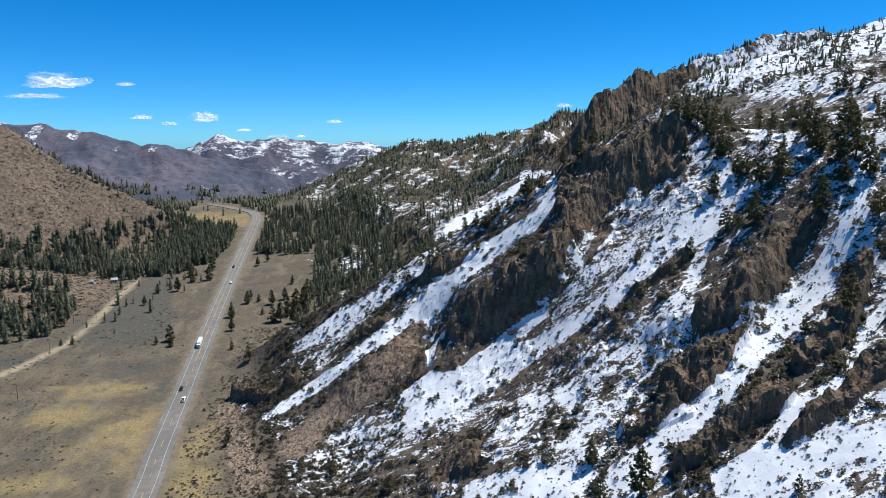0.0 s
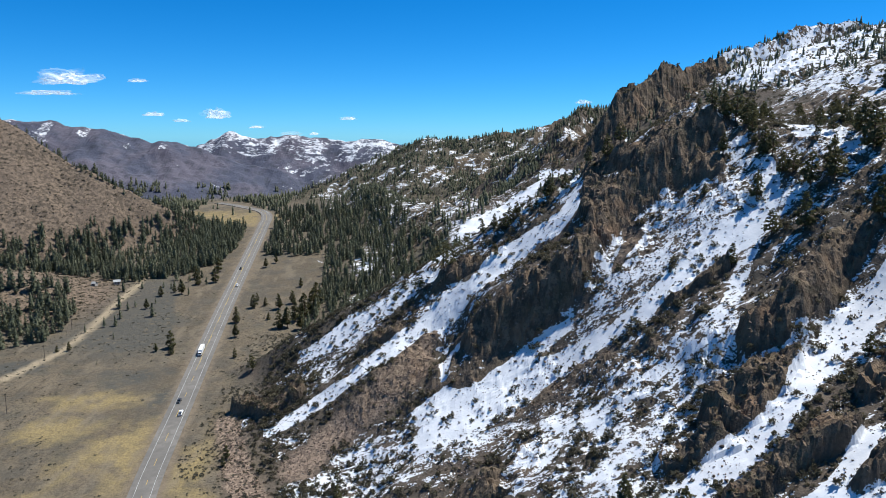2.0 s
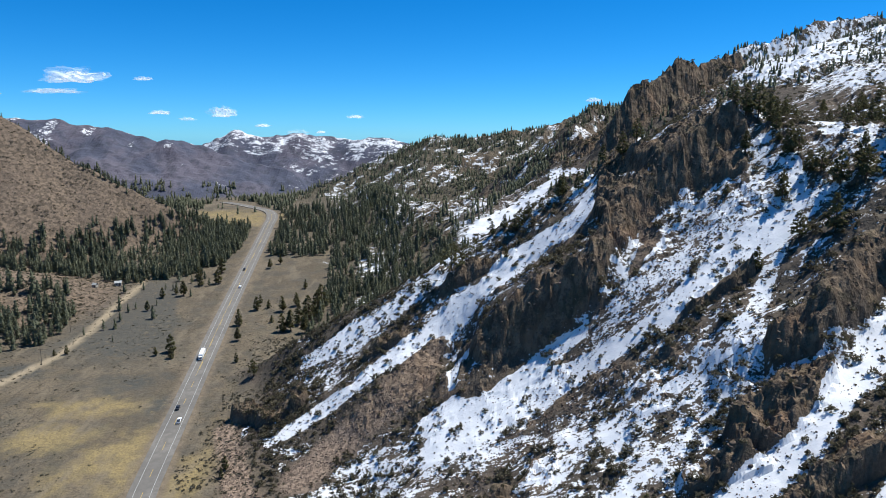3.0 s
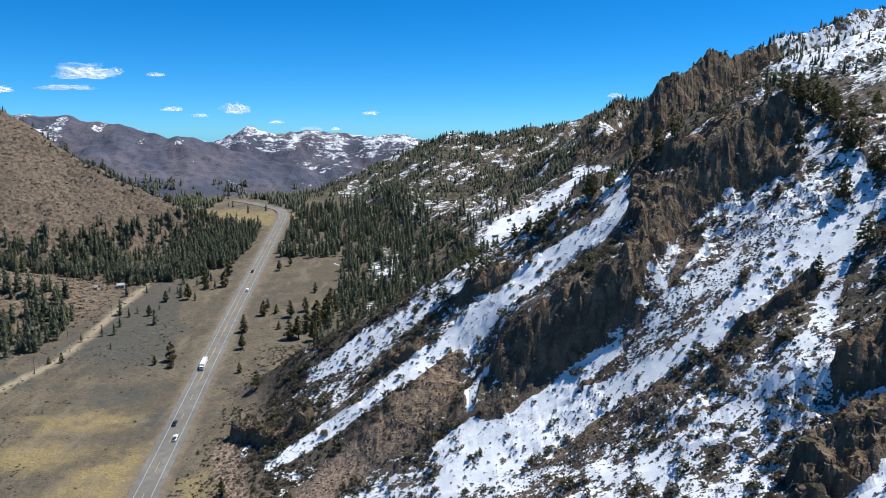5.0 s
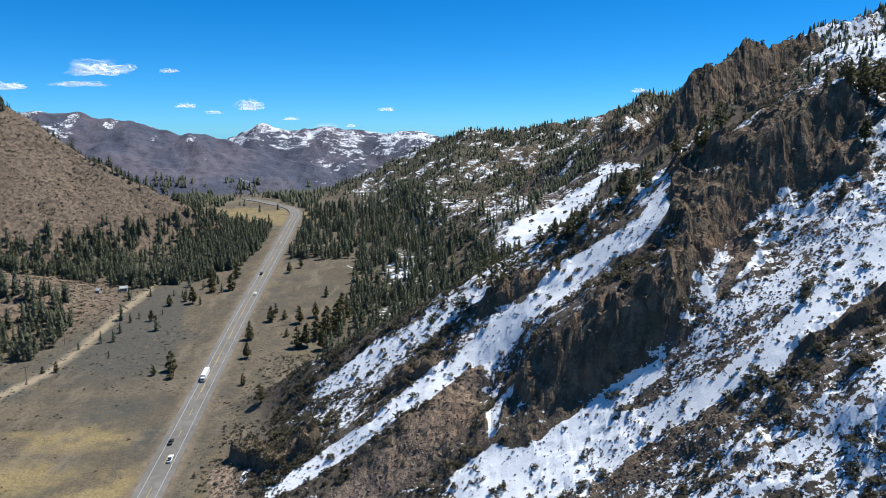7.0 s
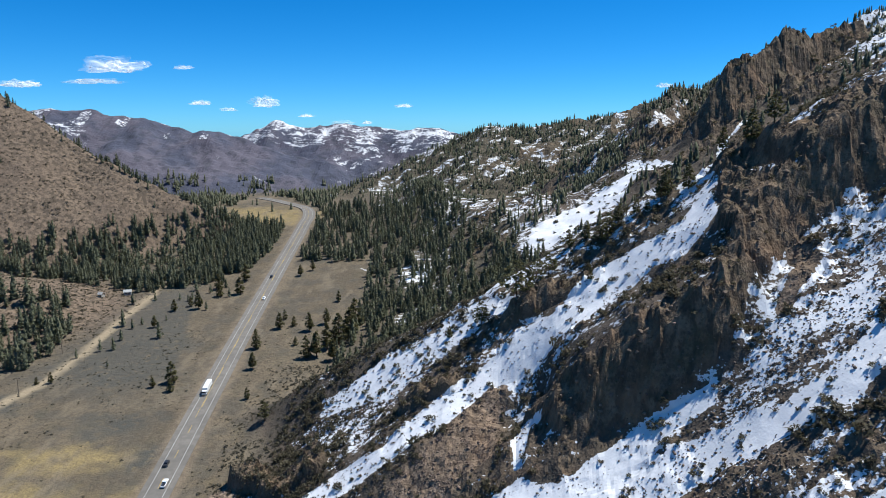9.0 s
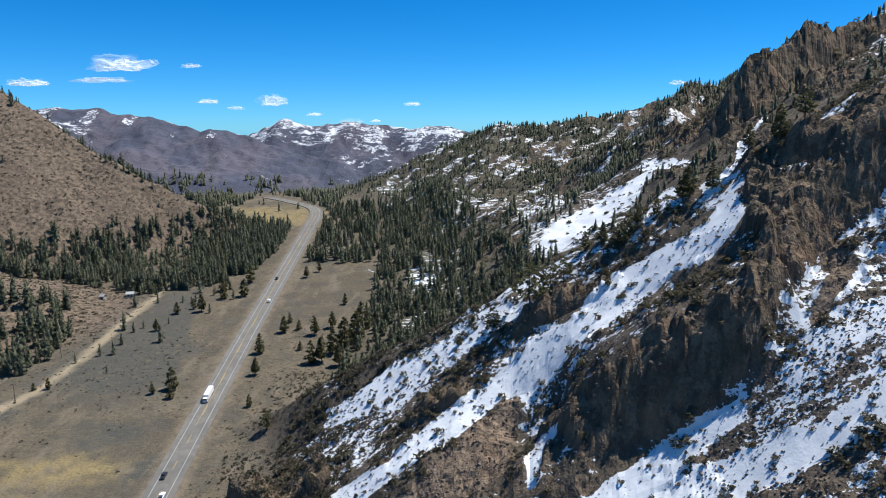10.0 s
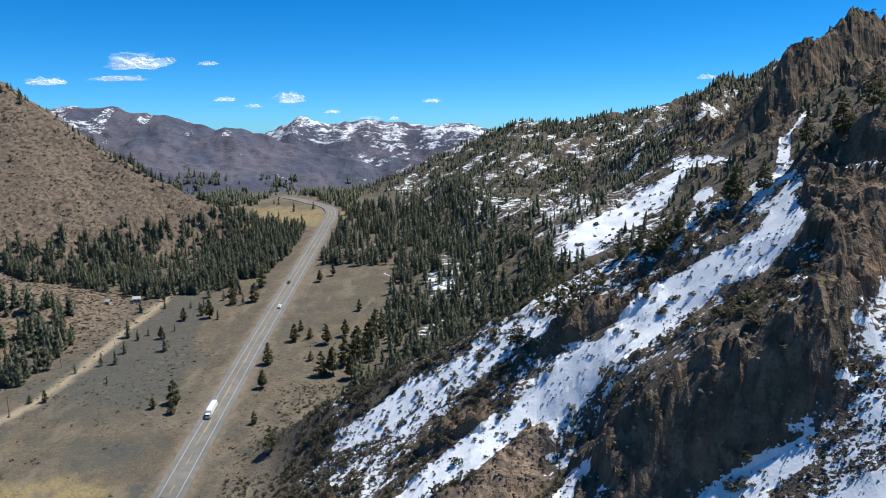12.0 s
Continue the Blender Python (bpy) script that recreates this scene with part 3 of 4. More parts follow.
def clump_crown(seed, clumps, spread, bare, size, leaves=3):
    """A ragged conifer's crown for a tree one metre high: small sprays of needles hung along its limbs, with light between."""
    r = np.random.default_rng(seed)
    v, t = [], []
    limbs = r.uniform(0, 6.283, 14)
    for k in range(clumps):
        u = (k + r.random()) / clumps
        h = bare + (1 - bare) * u ** 1.1
        reach = spread * ((1 - u) ** 0.65 + 0.08) * min(1, 0.45 + u * 2.6)
        a = limbs[int(u * 13.99 * 3) % 14] + r.normal() * 0.45
        rad = reach * math.sqrt(r.uniform(0.05, 1.0)) * r.uniform(0.8, 1.15)
        c = np.array([math.cos(a) * rad, math.sin(a) * rad, h + 0.25 * (reach - rad) - 0.02])
        s = size * (0.55 + 0.6 * (1 - u)) * r.uniform(0.7, 1.3)
        for _ in range(leaves):
            p, q = r.normal(size=3) * [1, 1, 0.55], r.normal(size=3) * [1, 1, 0.7]
            p, q = p / np.linalg.norm(p) * s, q / np.linalg.norm(q) * s * 0.8
            n = len(v)
            v += [c - p * 0.6 - q * 0.3, c + p * 0.6 - q * 0.35, c + q * 0.75]
            t.append((n, n + 1, n + 2))
    return np.array(v), np.array(t)


def tier_crown(seed, tiers, sides, spread, bare, sprays=0):
    """A slim conifer one metre high: ragged tiers of boughs, each overhanging the one below."""
    r = np.random.default_rng(seed)
    v, t = [], []
    for k in range(tiers):
        u = k / tiers
        low = bare + (1 - bare) * u * 0.92
        top = min(1.0, low + (1 - bare) * (1.9 / tiers) + (0.04 if k == tiers - 1 else 0))
        reach = spread * ((1 - u) ** 0.6 + 0.08) * r.uniform(0.85, 1.1)
        n, lean = len(v), r.uniform(-0.02, 0.02, 2)
        v.append((lean[0], lean[1], top))
        for j in range(sides):
            a = 6.2832 * (j + r.uniform(-0.3, 0.3)) / sides
            q = reach * r.uniform(0.55, 1.2)
            v.append((math.cos(a) * q, math.sin(a) * q, low - r.uniform(0.0, 0.05)))
        for j in range(sides):
            t.append((n, n + 1 + j, n + 1 + (j + 1) % sides))
    if sprays:
        w, f = clump_crown(seed + 5, sprays, spread * 1.75, bare, 0.10, 2)
        t += [tuple(i + len(v) for i in x) for x in f]
        v += [tuple(x) for x in w]
    return np.array(v), np.array(t)


def tuft_shape(seed, leaves, size=0.34, flat=0.75):
    """A shrub one metre wide: a clump of small leaf sprays round a few stems."""
    r = np.random.default_rng(seed)
    v, t = [], []
    for k in range(leaves):
        a, e = r.uniform(0, 6.283), math.asin(r.uniform(0.02, 1))
        rad = 0.5 * r.uniform(0.45, 1.0)
        c = np.array([math.cos(a) * math.cos(e) * rad, math.sin(a) * math.cos(e) * rad, (math.sin(e) * rad + 0.08) * flat * 2])
        p, q = r.normal(size=3), r.normal(size=3)
        p, q = p / np.linalg.norm(p) * size * r.uniform(0.6, 1.2), q / np.linalg.norm(q) * size * r.uniform(0.5, 1.0)
        n = len(v)
        v += [c - p * 0.5 - q * 0.4, c + p * 0.5 - q * 0.3, c + q * 0.6]
        t.append((n, n + 1, n + 2))
    return np.array(v), np.array(t)


def stone_shape(seed, fine=1, rough=0.28):
    """An angular stone one metre wide."""
    r = np.random.default_rng(seed)
    bm = bmesh.new()
    bmesh.ops.create_icosphere(bm, subdivisions=fine, radius=0.5)
    cuts = [(Vector(r.normal(size=3)).normalized(), r.uniform(0.16, 0.34)) for _ in range(14)]
    shift = Vector(r.uniform(0, 50, 3))
    for w in bm.verts:
        for n, d in cuts:
            over = w.co.dot(n) - d
            if over > 0:
                w.co -= n * over
        w.co *= 1 + rough * (noise.noise(w.co * 3 + shift))
    bm.verts.ensure_lookup_table()
    bmesh.ops.triangulate(bm, faces=bm.faces)
    v, t = np.array([tuple(w.co) for w in bm.verts]), np.array([[w.index for w in f.verts] for f in bm.faces])
    bm.free()
    return v * [1, 0.85, 0.8], t


def trunk_mesh(seed, sides=7):
    """A tapered, slightly bent trunk with stubs of limbs, one metre high."""
    r = np.random.default_rng(seed)
    v, t = [], []

    def tube(pts, radii, sides):
        n = len(v)
        for p, q in zip(pts, radii):
            for k in range(sides):
                a = 6.2832 * k / sides
                v.append((p[0] + q * math.cos(a), p[1] + q * math.sin(a), p[2]))
        for j in range(len(pts) - 1):
            for k in range(sides):
                a, b = n + j * sides + k, n + j * sides + (k + 1) % sides
                t.append((a, b, b + sides))
                t.append((a, b + sides, a + sides))

    bend = r.uniform(-0.012, 0.012, (6, 2)).cumsum(0)
    hs = [-0.04, 0.05, 0.25, 0.5, 0.75, 0.95]
    tube([(b[0], b[1], h) for b, h in zip(bend, hs)], [0.026, 0.02, 0.017, 0.013, 0.008, 0.002], sides)
    for k in range(9):
        h, a, reach = r.uniform(0.15, 0.7), r.uniform(0, 6.28), r.uniform(0.08, 0.16)
        tube([(0, 0, h), (math.cos(a) * reach, math.sin(a) * reach, h + 0.02)], [0.006, 0.002], 3)
    return tri_mesh("trunk", np.array(v), np.array(t))


def on_land(x, y, sink=0.3):
    return height(x, y) - sink


# ---- road ----
def ribbon(name, line, a, b, lift, mat, parent=None):
    """A strip beside a line, from a to b metres to its right."""
    p = np.array(line)
    t = np.gradient(p, axis=0)
    t /= np.linalg.norm(t, axis=1)[:, None]
    n = np.stack([t[:, 1], -t[:, 0]], -1)
    z = height(p[:, 0], p[:, 1])
    k = len(p)
    v = [(*(p[i] + n[i] * o), z[i] + lift + dz) for o, dz in ((a, -0.5), (a, 0), (b, 0), (b, -0.5)) for i in range(k)]
    f = [(r * k + i, (r + 1) * k + i, (r + 1) * k + i + 1, r * k + i + 1) for r in range(3) for i in range(k - 1)]
    me = bpy.data.meshes.new(name)
    me.from_pydata(v, [], f)
    return part(name, me, mat, parent)


WHITE_PAINT = plain("white road paint", (0.46, 0.46, 0.44), (0.3, 0.3, 0.29), 1.5)
YELLOW_PAINT = plain("yellow road paint", (0.48, 0.33, 0.10), (0.36, 0.27, 0.13), 1.5)
road = ribbon("road", ROAD_LINE, -6.5, 6.5, 0.40, ASPHALT)
tagged(road, "pale grey two-lane asphalt highway through the valley", "road", kind="structure")
for off in (-3.7, 3.7):
    ribbon("edge_line", ROAD_LINE, off - 0.11, off + 0.11, 0.42, WHITE_PAINT, road)
fine_line = smooth_line(ROAD, 760)
for k in range(128, 680, 16):
    ribbon("centre_line", fine_line[k:k + 6], -0.13, 0.13, 0.425, YELLOW_PAINT, road)
for off in (-0.42,):
    ribbon("centre_line", fine_line[330:640], off - 0.1, off + 0.1, 0.425, YELLOW_PAINT, road)


# ---- conifers that stand singly ----
def pine(seed, branches, spread, bare, material, label, open_top=1.0):
    root = new("pine_tree")
    part("trunk", trunk_mesh(seed), BARK, root, "reddish brown bark")
    part("crown", tri_mesh("crown", *clump_crown(seed, branches, spread * open_top, bare, 0.1)), material, root)
    return tagged(root, label, "tree")


def plant(kinds, spots, group, seed, spread=0.16):
    """Copies of the kinds at the spots (x, y, height in metres)."""
    r = np.random.default_rng(seed)
    for k, (x, y, h) in enumerate(spots):
        m = Matrix.LocRotScale((x, y, float(on_land(x, y))), Euler((0, 0, r.uniform(0, 6.28))), Vector((h * r.uniform(0.9, 1.15),) * 2 + (h,)))
        tagged(copy_thing(kinds[k % len(kinds)], m), group=group)


def drop(kinds):
    for root in kinds:
        for o in (*root.children_recursive, root):
            bpy.data.objects.remove(o)


meadow_kinds = [pine(11, 240, 0.28, 0.14, NEEDLES, "young dark green pine standing alone on dry grass"),
                pine(12, 240, 0.31, 0.10, NEEDLES, "bushy dark green pine on the open meadow"),
                pine(13, 240, 0.25, 0.2, NEEDLES, "slender dark green pine with a bare lower trunk")]
plant(meadow_kinds, [(-211, 611, 13.7), (-224, 605, 10.3), (-228, 579, 13.3), (-236, 584, 7.8), (-164, 521, 12.7), (-156, 494, 10.3), (-160, 551, 11.3),
                     (-152, 556, 7.2), (-140, 549, 13.2), (-134, 601, 8.7), (-162, 567, 7.3), (-178, 653, 9.6), (-194, 474, 12.9), (-190, 465, 8.2),
                     (-202, 468, 6.5), (-146, 460, 7.0)], "pines scattered over the meadow", 1)
plant(meadow_kinds, [(-114, 346, 7.6), (-130, 510, 14.2), (-124, 512, 16.1), (-121, 523, 17.3), (-116, 532, 19.5), (-113, 508, 14.0), (-111, 540, 19.7),
                     (-112, 559, 18.3), (-132, 561, 11.3), (-261, 469, 6.8), (-268, 467, 4.8), (-243, 547, 8.5), (-243, 574, 8.9), (-142, 528, 5.9),
                     (-173, 668, 10), (-218, 640, 14), (-232, 622, 12)], "pines at the meadow's edge", 2)
slope_kinds = [pine(21, 170, 0.29, 0.16, NEEDLES, "dark green pine rooted on the rocky snowy slope"),
               pine(22, 170, 0.32, 0.22, NEEDLES, "broad ragged pine among crags and snow", 1.1),
               pine(23, 170, 0.26, 0.12, NEEDLES, "narrow dark pine on the stony hillside")]
plant(slope_kinds, [(141, 406, 15.9), (148, 407, 17.8), (150, 398, 15.7), (139, 353, 14.0), (153, 372, 13.2), (150, 375, 14.9), (152, 358, 11.2), (155, 354, 12.7), (146, 321, 16.0), (167, 343, 14.1), (165, 336, 15.4), (184, 343, 22.3), (186, 355, 18.1), (203, 351, 16.7), (187, 328, 18.6), (193, 313, 18.1), (193, 325, 21.7), (171, 310, 17.5), (183, 316, 12.0), (136, 329, 13.3), (119, 327, 10.1), (158, 343, 15.5), (134, 405, 10.5), (127, 405, 8.3)], "pines on the spur", 3)
plant(slope_kinds, [(68, 222, 18.3), (56, 228, 9.8), (56, 246, 11.5), (154, 254, 15.1), (186, 292, 14.3), (108, 195, 6.1), (143, 263, 8.9), (-23, 279, 8.9), (-52, 305, 8.5), (-114, 340, 5.8), (27, 425, 10.6), (150, 390, 11.7), (121, 371, 6.4), (-23, 420, 10.6), (21, 410, 6.0), (53, 430, 13.0), (51, 429, 10.8), (61, 426, 10.8), (34, 429, 8.6), (30, 427, 10.6), (21, 432, 8.6), (14, 434, 8.7), (89, 416, 12.8), (84, 425, 13.2), (74, 428, 9.9), (-127, 434, 11.6), (-37, 423, 5.6), (41, 428, 6.4), (45, 426, 5.5)], "pines on the slope", 4)
old_pine = [pine(31, 130, 0.36, 0.34, NEEDLES, "tall old pine with an open flat-topped crown", 1.25)]
plant(old_pine, [(-8, 419, 19.2), (0, 421, 13.0), (5, 424, 11.0)], "old pines on the crest", 5)
r = np.random.default_rng(77)
wood_spots = []
while len(wood_spots) < 120:
    x, y = r.uniform(120, 300), r.uniform(300, 520)
    h = float(base_height(x, y))
    if h > 138 and 0.35 < fbm(np.array(x), np.array(y), 40, 3, 90) and y < 470 + 0.3 * (x - 120):
        wood_spots.append((x, y, r.uniform(6, 12)))
plant(slope_kinds, wood_spots, "pines on the summit", 6)
drop(meadow_kinds), drop(slope_kinds), drop(old_pine)


# ---- woods ----
THIN_KINDS = [tier_crown(140 + k, 5, 6, 0.17 + 0.025 * (k % 3), 0.06) for k in range(6)]
FOREST_KINDS = [tier_crown(100 + k, 6, 6, 0.12 + 0.02 * (k % 3), 0.12 + 0.06 * (k % 2), 64) for k in range(6)]


def inside(x, y, poly):
    hit = np.zeros(np.shape(x), bool)
    for (ax, ay), (bx, by) in zip(poly, poly[1:] + poly[:1]):
        cross = (ay > y) != (by > y)
        hit ^= cross & (x < (bx - ax) * (y - ay) / (by - ay + 1e-9) + ax)
    return hit


def wood(label, box, per_area, keep, tall, seed, kinds=None):
    """A stand of trees over a box in plan, where keep(x, y) gives the chance of a tree."""
    r = np.random.default_rng(seed)
    n = int((box[1] - box[0]) * (box[3] - box[2]) * per_area)
    x, y = r.uniform(box[0], box[1], n), r.uniform(box[2], box[3], n)
    ok = r.random(n) < keep(x, y)
    x, y = x[ok], y[ok]
    h = r.uniform(*tall, len(x)) * (0.75 + 0.5 * r.random(len(x)) ** 2)
    spots = np.stack([x, y, height(x, y) - 0.06 * h, h * r.uniform(0.8, 1.15, len(x)), h, r.uniform(0, 6.28, len(x)), r.integers(0, 6, len(x))], -1)
    return tagged(many("forest", kinds or FOREST_KINDS, spots, HAZED_NEEDLES), label, "forest", kind="stuff")


BAND = [(-500, 715), (-399, 755), (-327, 785), (-299, 806), (-238, 796), (-226, 715), (-226, 665), (-245, 632), (-285, 605), (-350, 612), (-500, 640)]
FRONT = [(-420, 560), (-359, 552), (-315, 566), (-290, 534), (-284, 499), (-290, 464), (-340, 450), (-420, 470)]


def road_gap(x, y, gap):
    d, _ = near_line(x, y, ROAD_LINE[::4])
    return d > gap


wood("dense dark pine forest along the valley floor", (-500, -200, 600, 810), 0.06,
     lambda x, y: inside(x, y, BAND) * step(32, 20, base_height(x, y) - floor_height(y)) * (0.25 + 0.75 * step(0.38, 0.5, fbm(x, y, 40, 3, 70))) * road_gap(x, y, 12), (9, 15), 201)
wood("clump of dark pines beside the meadow", (-420, -280, 450, 570), 0.03,
     lambda x, y: inside(x, y, FRONT) * (0.3 + 0.7 * step(0.4, 0.5, fbm(x, y, 30, 3, 71))), (11, 18), 202)
wood("young pines scattered along the river bank", (-310, -200, 490, 645), 0.006,
     lambda x, y: (x < -205 - (620 - y) * 0.28) * road_gap(x, y, 22) * step(0.4, 0.6, fbm(x, y, 30, 3, 72)), (5, 11), 203)


def apron(x, y):
    d = x - foot(y)
    edge = np.where(y > 690, -60, 2 + 8 * (fbm(x, y, 40, 2, 73) - 0.5))
    lower = step(0, 6, d - edge) * step(125, 85, d + 50 * (fbm(x, y, 60, 3, 74) - 0.5))
    spur = -229 + 0.55 * x + 0.72 * y < floor_height(y) + 14
    return lower * road_gap(x, y, 13) * np.where(y < 470, 0.5 * spur, 1.0) * (0.5 + 0.5 * step(0.36, 0.5, fbm(x, y, 35, 3, 75)))


wood("dense dark pine forest at the mountain's foot", (-240, 40, 445, 900), 0.03, apron, (9, 15), 204)
wood("thin pine wood on the snowy mountainside", (-60, 330, 480, 800), 0.010,
     lambda x, y: (x - foot(y) > 120) * (rockiness(x, y)[0] < 0.5) * (1 - 0.95 * step(0.1, 0.4, chute(x, y))) * (y > 470 + 0.2 * x) * (0.15 + 0.85 * step(0.46, 0.6, fbm(x, y, 70, 3, 76))), (6, 12), 205, THIN_KINDS)
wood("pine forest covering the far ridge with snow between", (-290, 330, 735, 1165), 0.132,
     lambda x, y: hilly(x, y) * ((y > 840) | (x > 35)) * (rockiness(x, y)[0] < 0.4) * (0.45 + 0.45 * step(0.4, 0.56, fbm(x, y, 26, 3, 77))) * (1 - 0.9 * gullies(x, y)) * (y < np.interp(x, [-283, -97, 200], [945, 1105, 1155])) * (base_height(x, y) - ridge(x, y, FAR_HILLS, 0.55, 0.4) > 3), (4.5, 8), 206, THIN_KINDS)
wood("pines along the brown hill's shoulder", (-560, -280, 640, 850), 0.05,
     lambda x, y: step(16, 5, np.abs(y - 8 - np.interp(x, [p[0] for p in LEFT_HILL], [p[1] for p in LEFT_HILL]))) * (0.4 + 0.6 * step(-420, -380, x)) * 0.8 + 0.012, (5, 11), 207)
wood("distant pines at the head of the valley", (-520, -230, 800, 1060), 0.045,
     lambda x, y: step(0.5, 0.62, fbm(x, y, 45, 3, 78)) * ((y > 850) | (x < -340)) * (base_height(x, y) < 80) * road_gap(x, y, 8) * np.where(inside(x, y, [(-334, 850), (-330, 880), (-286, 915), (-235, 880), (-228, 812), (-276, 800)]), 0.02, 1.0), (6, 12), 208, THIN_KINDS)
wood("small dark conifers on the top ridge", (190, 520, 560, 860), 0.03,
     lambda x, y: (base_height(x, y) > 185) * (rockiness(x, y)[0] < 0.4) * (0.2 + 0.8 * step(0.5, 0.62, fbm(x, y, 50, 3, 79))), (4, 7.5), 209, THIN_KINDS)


# ---- shrubs ----
LEAF_A = make_needles("mahogany leaves", (0.085, 0.077, 0.05), (0.15, 0.132, 0.088), (0.06, 0.053, 0.038))
LEAF_B = make_needles("sage leaves", (0.10, 0.095, 0.07), (0.14, 0.125, 0.09), (0.06, 0.055, 0.042))
LEAF_C = make_needles("dry brush", (0.085, 0.068, 0.048), (0.14, 0.108, 0.078), (0.055, 0.045, 0.033))
SHRUB_KINDS = [tuft_shape(300 + k, 42, 0.37, 0.7) for k in range(5)]
LOW_KINDS = [tuft_shape(320 + k, 16, 0.55, 0.6) for k in range(5)]


def scrub(label, box, per_area, keep, wide, seed, kinds, mat, name="shrubs", flat=0.8):
    r = np.random.default_rng(seed)
    n = int((box[1] - box[0]) * (box[3] - box[2]) * per_area)
    x, y = r.uniform(box[0], box[1], n), r.uniform(box[2], box[3], n)
    ok = r.random(n) < keep(x, y)
    x, y = x[ok], y[ok]
    w = r.uniform(*wide, len(x)) * (0.6 + r.random(len(x)) ** 2)
    spots = np.stack([x, y, height(x, y) - 0.12 * w, w, w * flat * r.uniform(0.8, 1.2, len(x)), r.uniform(0, 6.28, len(x)), r.integers(0, 5, len(x))], -1)
    return tagged(many(name, kinds, spots, mat), label, "shrub", kind="stuff")


def slope_scrub(x, y):
    stony = np.zeros(np.shape(x))
    for line in STONES:
        stony = np.maximum(stony, step(-0.3, 0.2, strip(x, y, line)))
    band = fbm(x * 0.79 - y * 0.6, (x * 0.6 + y * 0.79) * 0.4, 16, 3, 80)
    thick = 0.18 + 0.82 * step(0.45, 0.55, band)
    tufts = step(0.54, 0.6, fbm(x * 0.79 - y * 0.6, (x * 0.6 + y * 0.79) * 0.5, 8, 3, 85))
    return toe(x, y) * thick * (1 - (0.95 - 0.5 * tufts) * np.clip(1.25 * chute(x, y) - 0.2, 0, 1)) * (1 - 0.97 * np.maximum(talus(x, y), stony)) * (1 - 0.88 * step(0.3, 0.7, rockiness(x, y)[0])) * (y < 500)


def flank_scrub(x, y):
    return toe(x, y) * (0.4 + 0.6 * step(320, 370, y)) * step(0, -50, x) * (1 - 0.9 * np.clip(chute(x, y) * 1.15, 0, 1)) * step(0.38, 0.52, fbm(x, y, 14, 3, 82)) * (1 - 0.97 * talus(x, y))


scrub("dark mountain shrubs over snowy rocky slope", (-115, 230, 165, 450), 0.16, slope_scrub, (1.6, 3.8), 401, SHRUB_KINDS, LEAF_A)
scrub("low dry brush poking through the snow", (-115, 230, 165, 450), 0.2, lambda x, y: toe(x, y) * (0.3 + 0.5 * (1 - np.clip(chute(x, y), 0, 1))) * (1 - 0.8 * step(0.3, 0.7, rockiness(x, y)[0])) * (1 - 0.95 * talus(x, y)), (0.6, 1.5), 402, LOW_KINDS, LEAF_C)
scrub("thick dark shrubs at the slope's lower edge", (-125, 10, 230, 460), 0.2, flank_scrub, (1.5, 3.2), 403, SHRUB_KINDS, LEAF_A)
scrub("pale sagebrush on the brown hillside", (-600, -270, 520, 790), 0.13, lambda x, y: (x < -200) * toe(x, y), (0.9, 2.1), 404, LOW_KINDS, LEAF_A, flat=0.6)
scrub("sagebrush on the meadow and river bank", (-420, -110, 290, 620), 0.08,
      lambda x, y: (1 - hilly(x, y)) * road_gap(x, y, 11) * (0.08 + 0.92 * step(0.5, 0.62, fbm(x, y, 35, 4, 84)) + 0.6 * (x < -262)), (0.5, 1.4), 405, LOW_KINDS, LEAF_B, flat=0.6)
scrub("dark shrubs on the far snowy slopes", (-60, 420, 440, 860), 0.06, lambda x, y: hilly(x, y) * (x - foot(y) > 60) * (0.25 + 0.75 * step(0.42, 0.6, fbm(x, y, 40, 3, 85))), (1.5, 3.5), 406, LOW_KINDS, LEAF_A)
scrub("grey-green brush along the slope's foot", (-150, -80, 240, 500), 0.28,
      lambda x, y: step(-34, -18, x - foot(y)) * step(40, 15, x - foot(y)) * step(0.3, 0.45, fbm(x, y, 18, 3, 87)) * road_gap(x, y, 11), (0.6, 1.7), 407, LOW_KINDS, LEAF_B)


# ---- loose rock ----
def make_stone():
    m = Nodes("volcanic stone", 0.9)
    tone = m.mix(m.island(), (0.06, 0.046, 0.038), (0.22, 0.156, 0.118))
    n = m.noise(1.2, 5)
    m.bump(n, 0.6, 0.15)
    return m.colour(m.mix(m.span(n, 0.4, 0.7, 0, 0.5), tone, (0.26, 0.19, 0.145)))


def make_crag():
    m = Nodes("crag stone", 0.9)
    tone = m.mix(m.chance(), (0.075, 0.058, 0.047), (0.15, 0.112, 0.083))
    n = m.noise(2.0, 6)
    m.bump(n, 0.8, 0.4)
    return m.colour(m.mix(m.span(n, 0.4, 0.7, 0, 0.6), tone, (0.17, 0.13, 0.10)))


STONE, CRAG = make_stone(), make_crag()
STONE_KINDS = [stone_shape(500 + k, 1) for k in range(6)]


def rubble(label, box, per_area, keep, wide, seed):
    r = np.random.default_rng(seed)
    n = int((box[1] - box[0]) * (box[3] - box[2]) * per_area)
    x, y = r.uniform(box[0], box[1], n), r.uniform(box[2], box[3], n)
    ok = r.random(n) < keep(x, y)
    x, y = x[ok], y[ok]
    w = r.uniform(*wide, len(x)) * (0.6 + 0.9 * r.random(len(x)) ** 3)
    spots = np.stack([x, y, height(x, y) + 0.1 * w, w, w, r.uniform(0, 6.28, len(x)), r.integers(0, 6, len(x))], -1)
    return tagged(many("rubble", STONE_KINDS, spots, STONE), label, "rocks", kind="stuff")


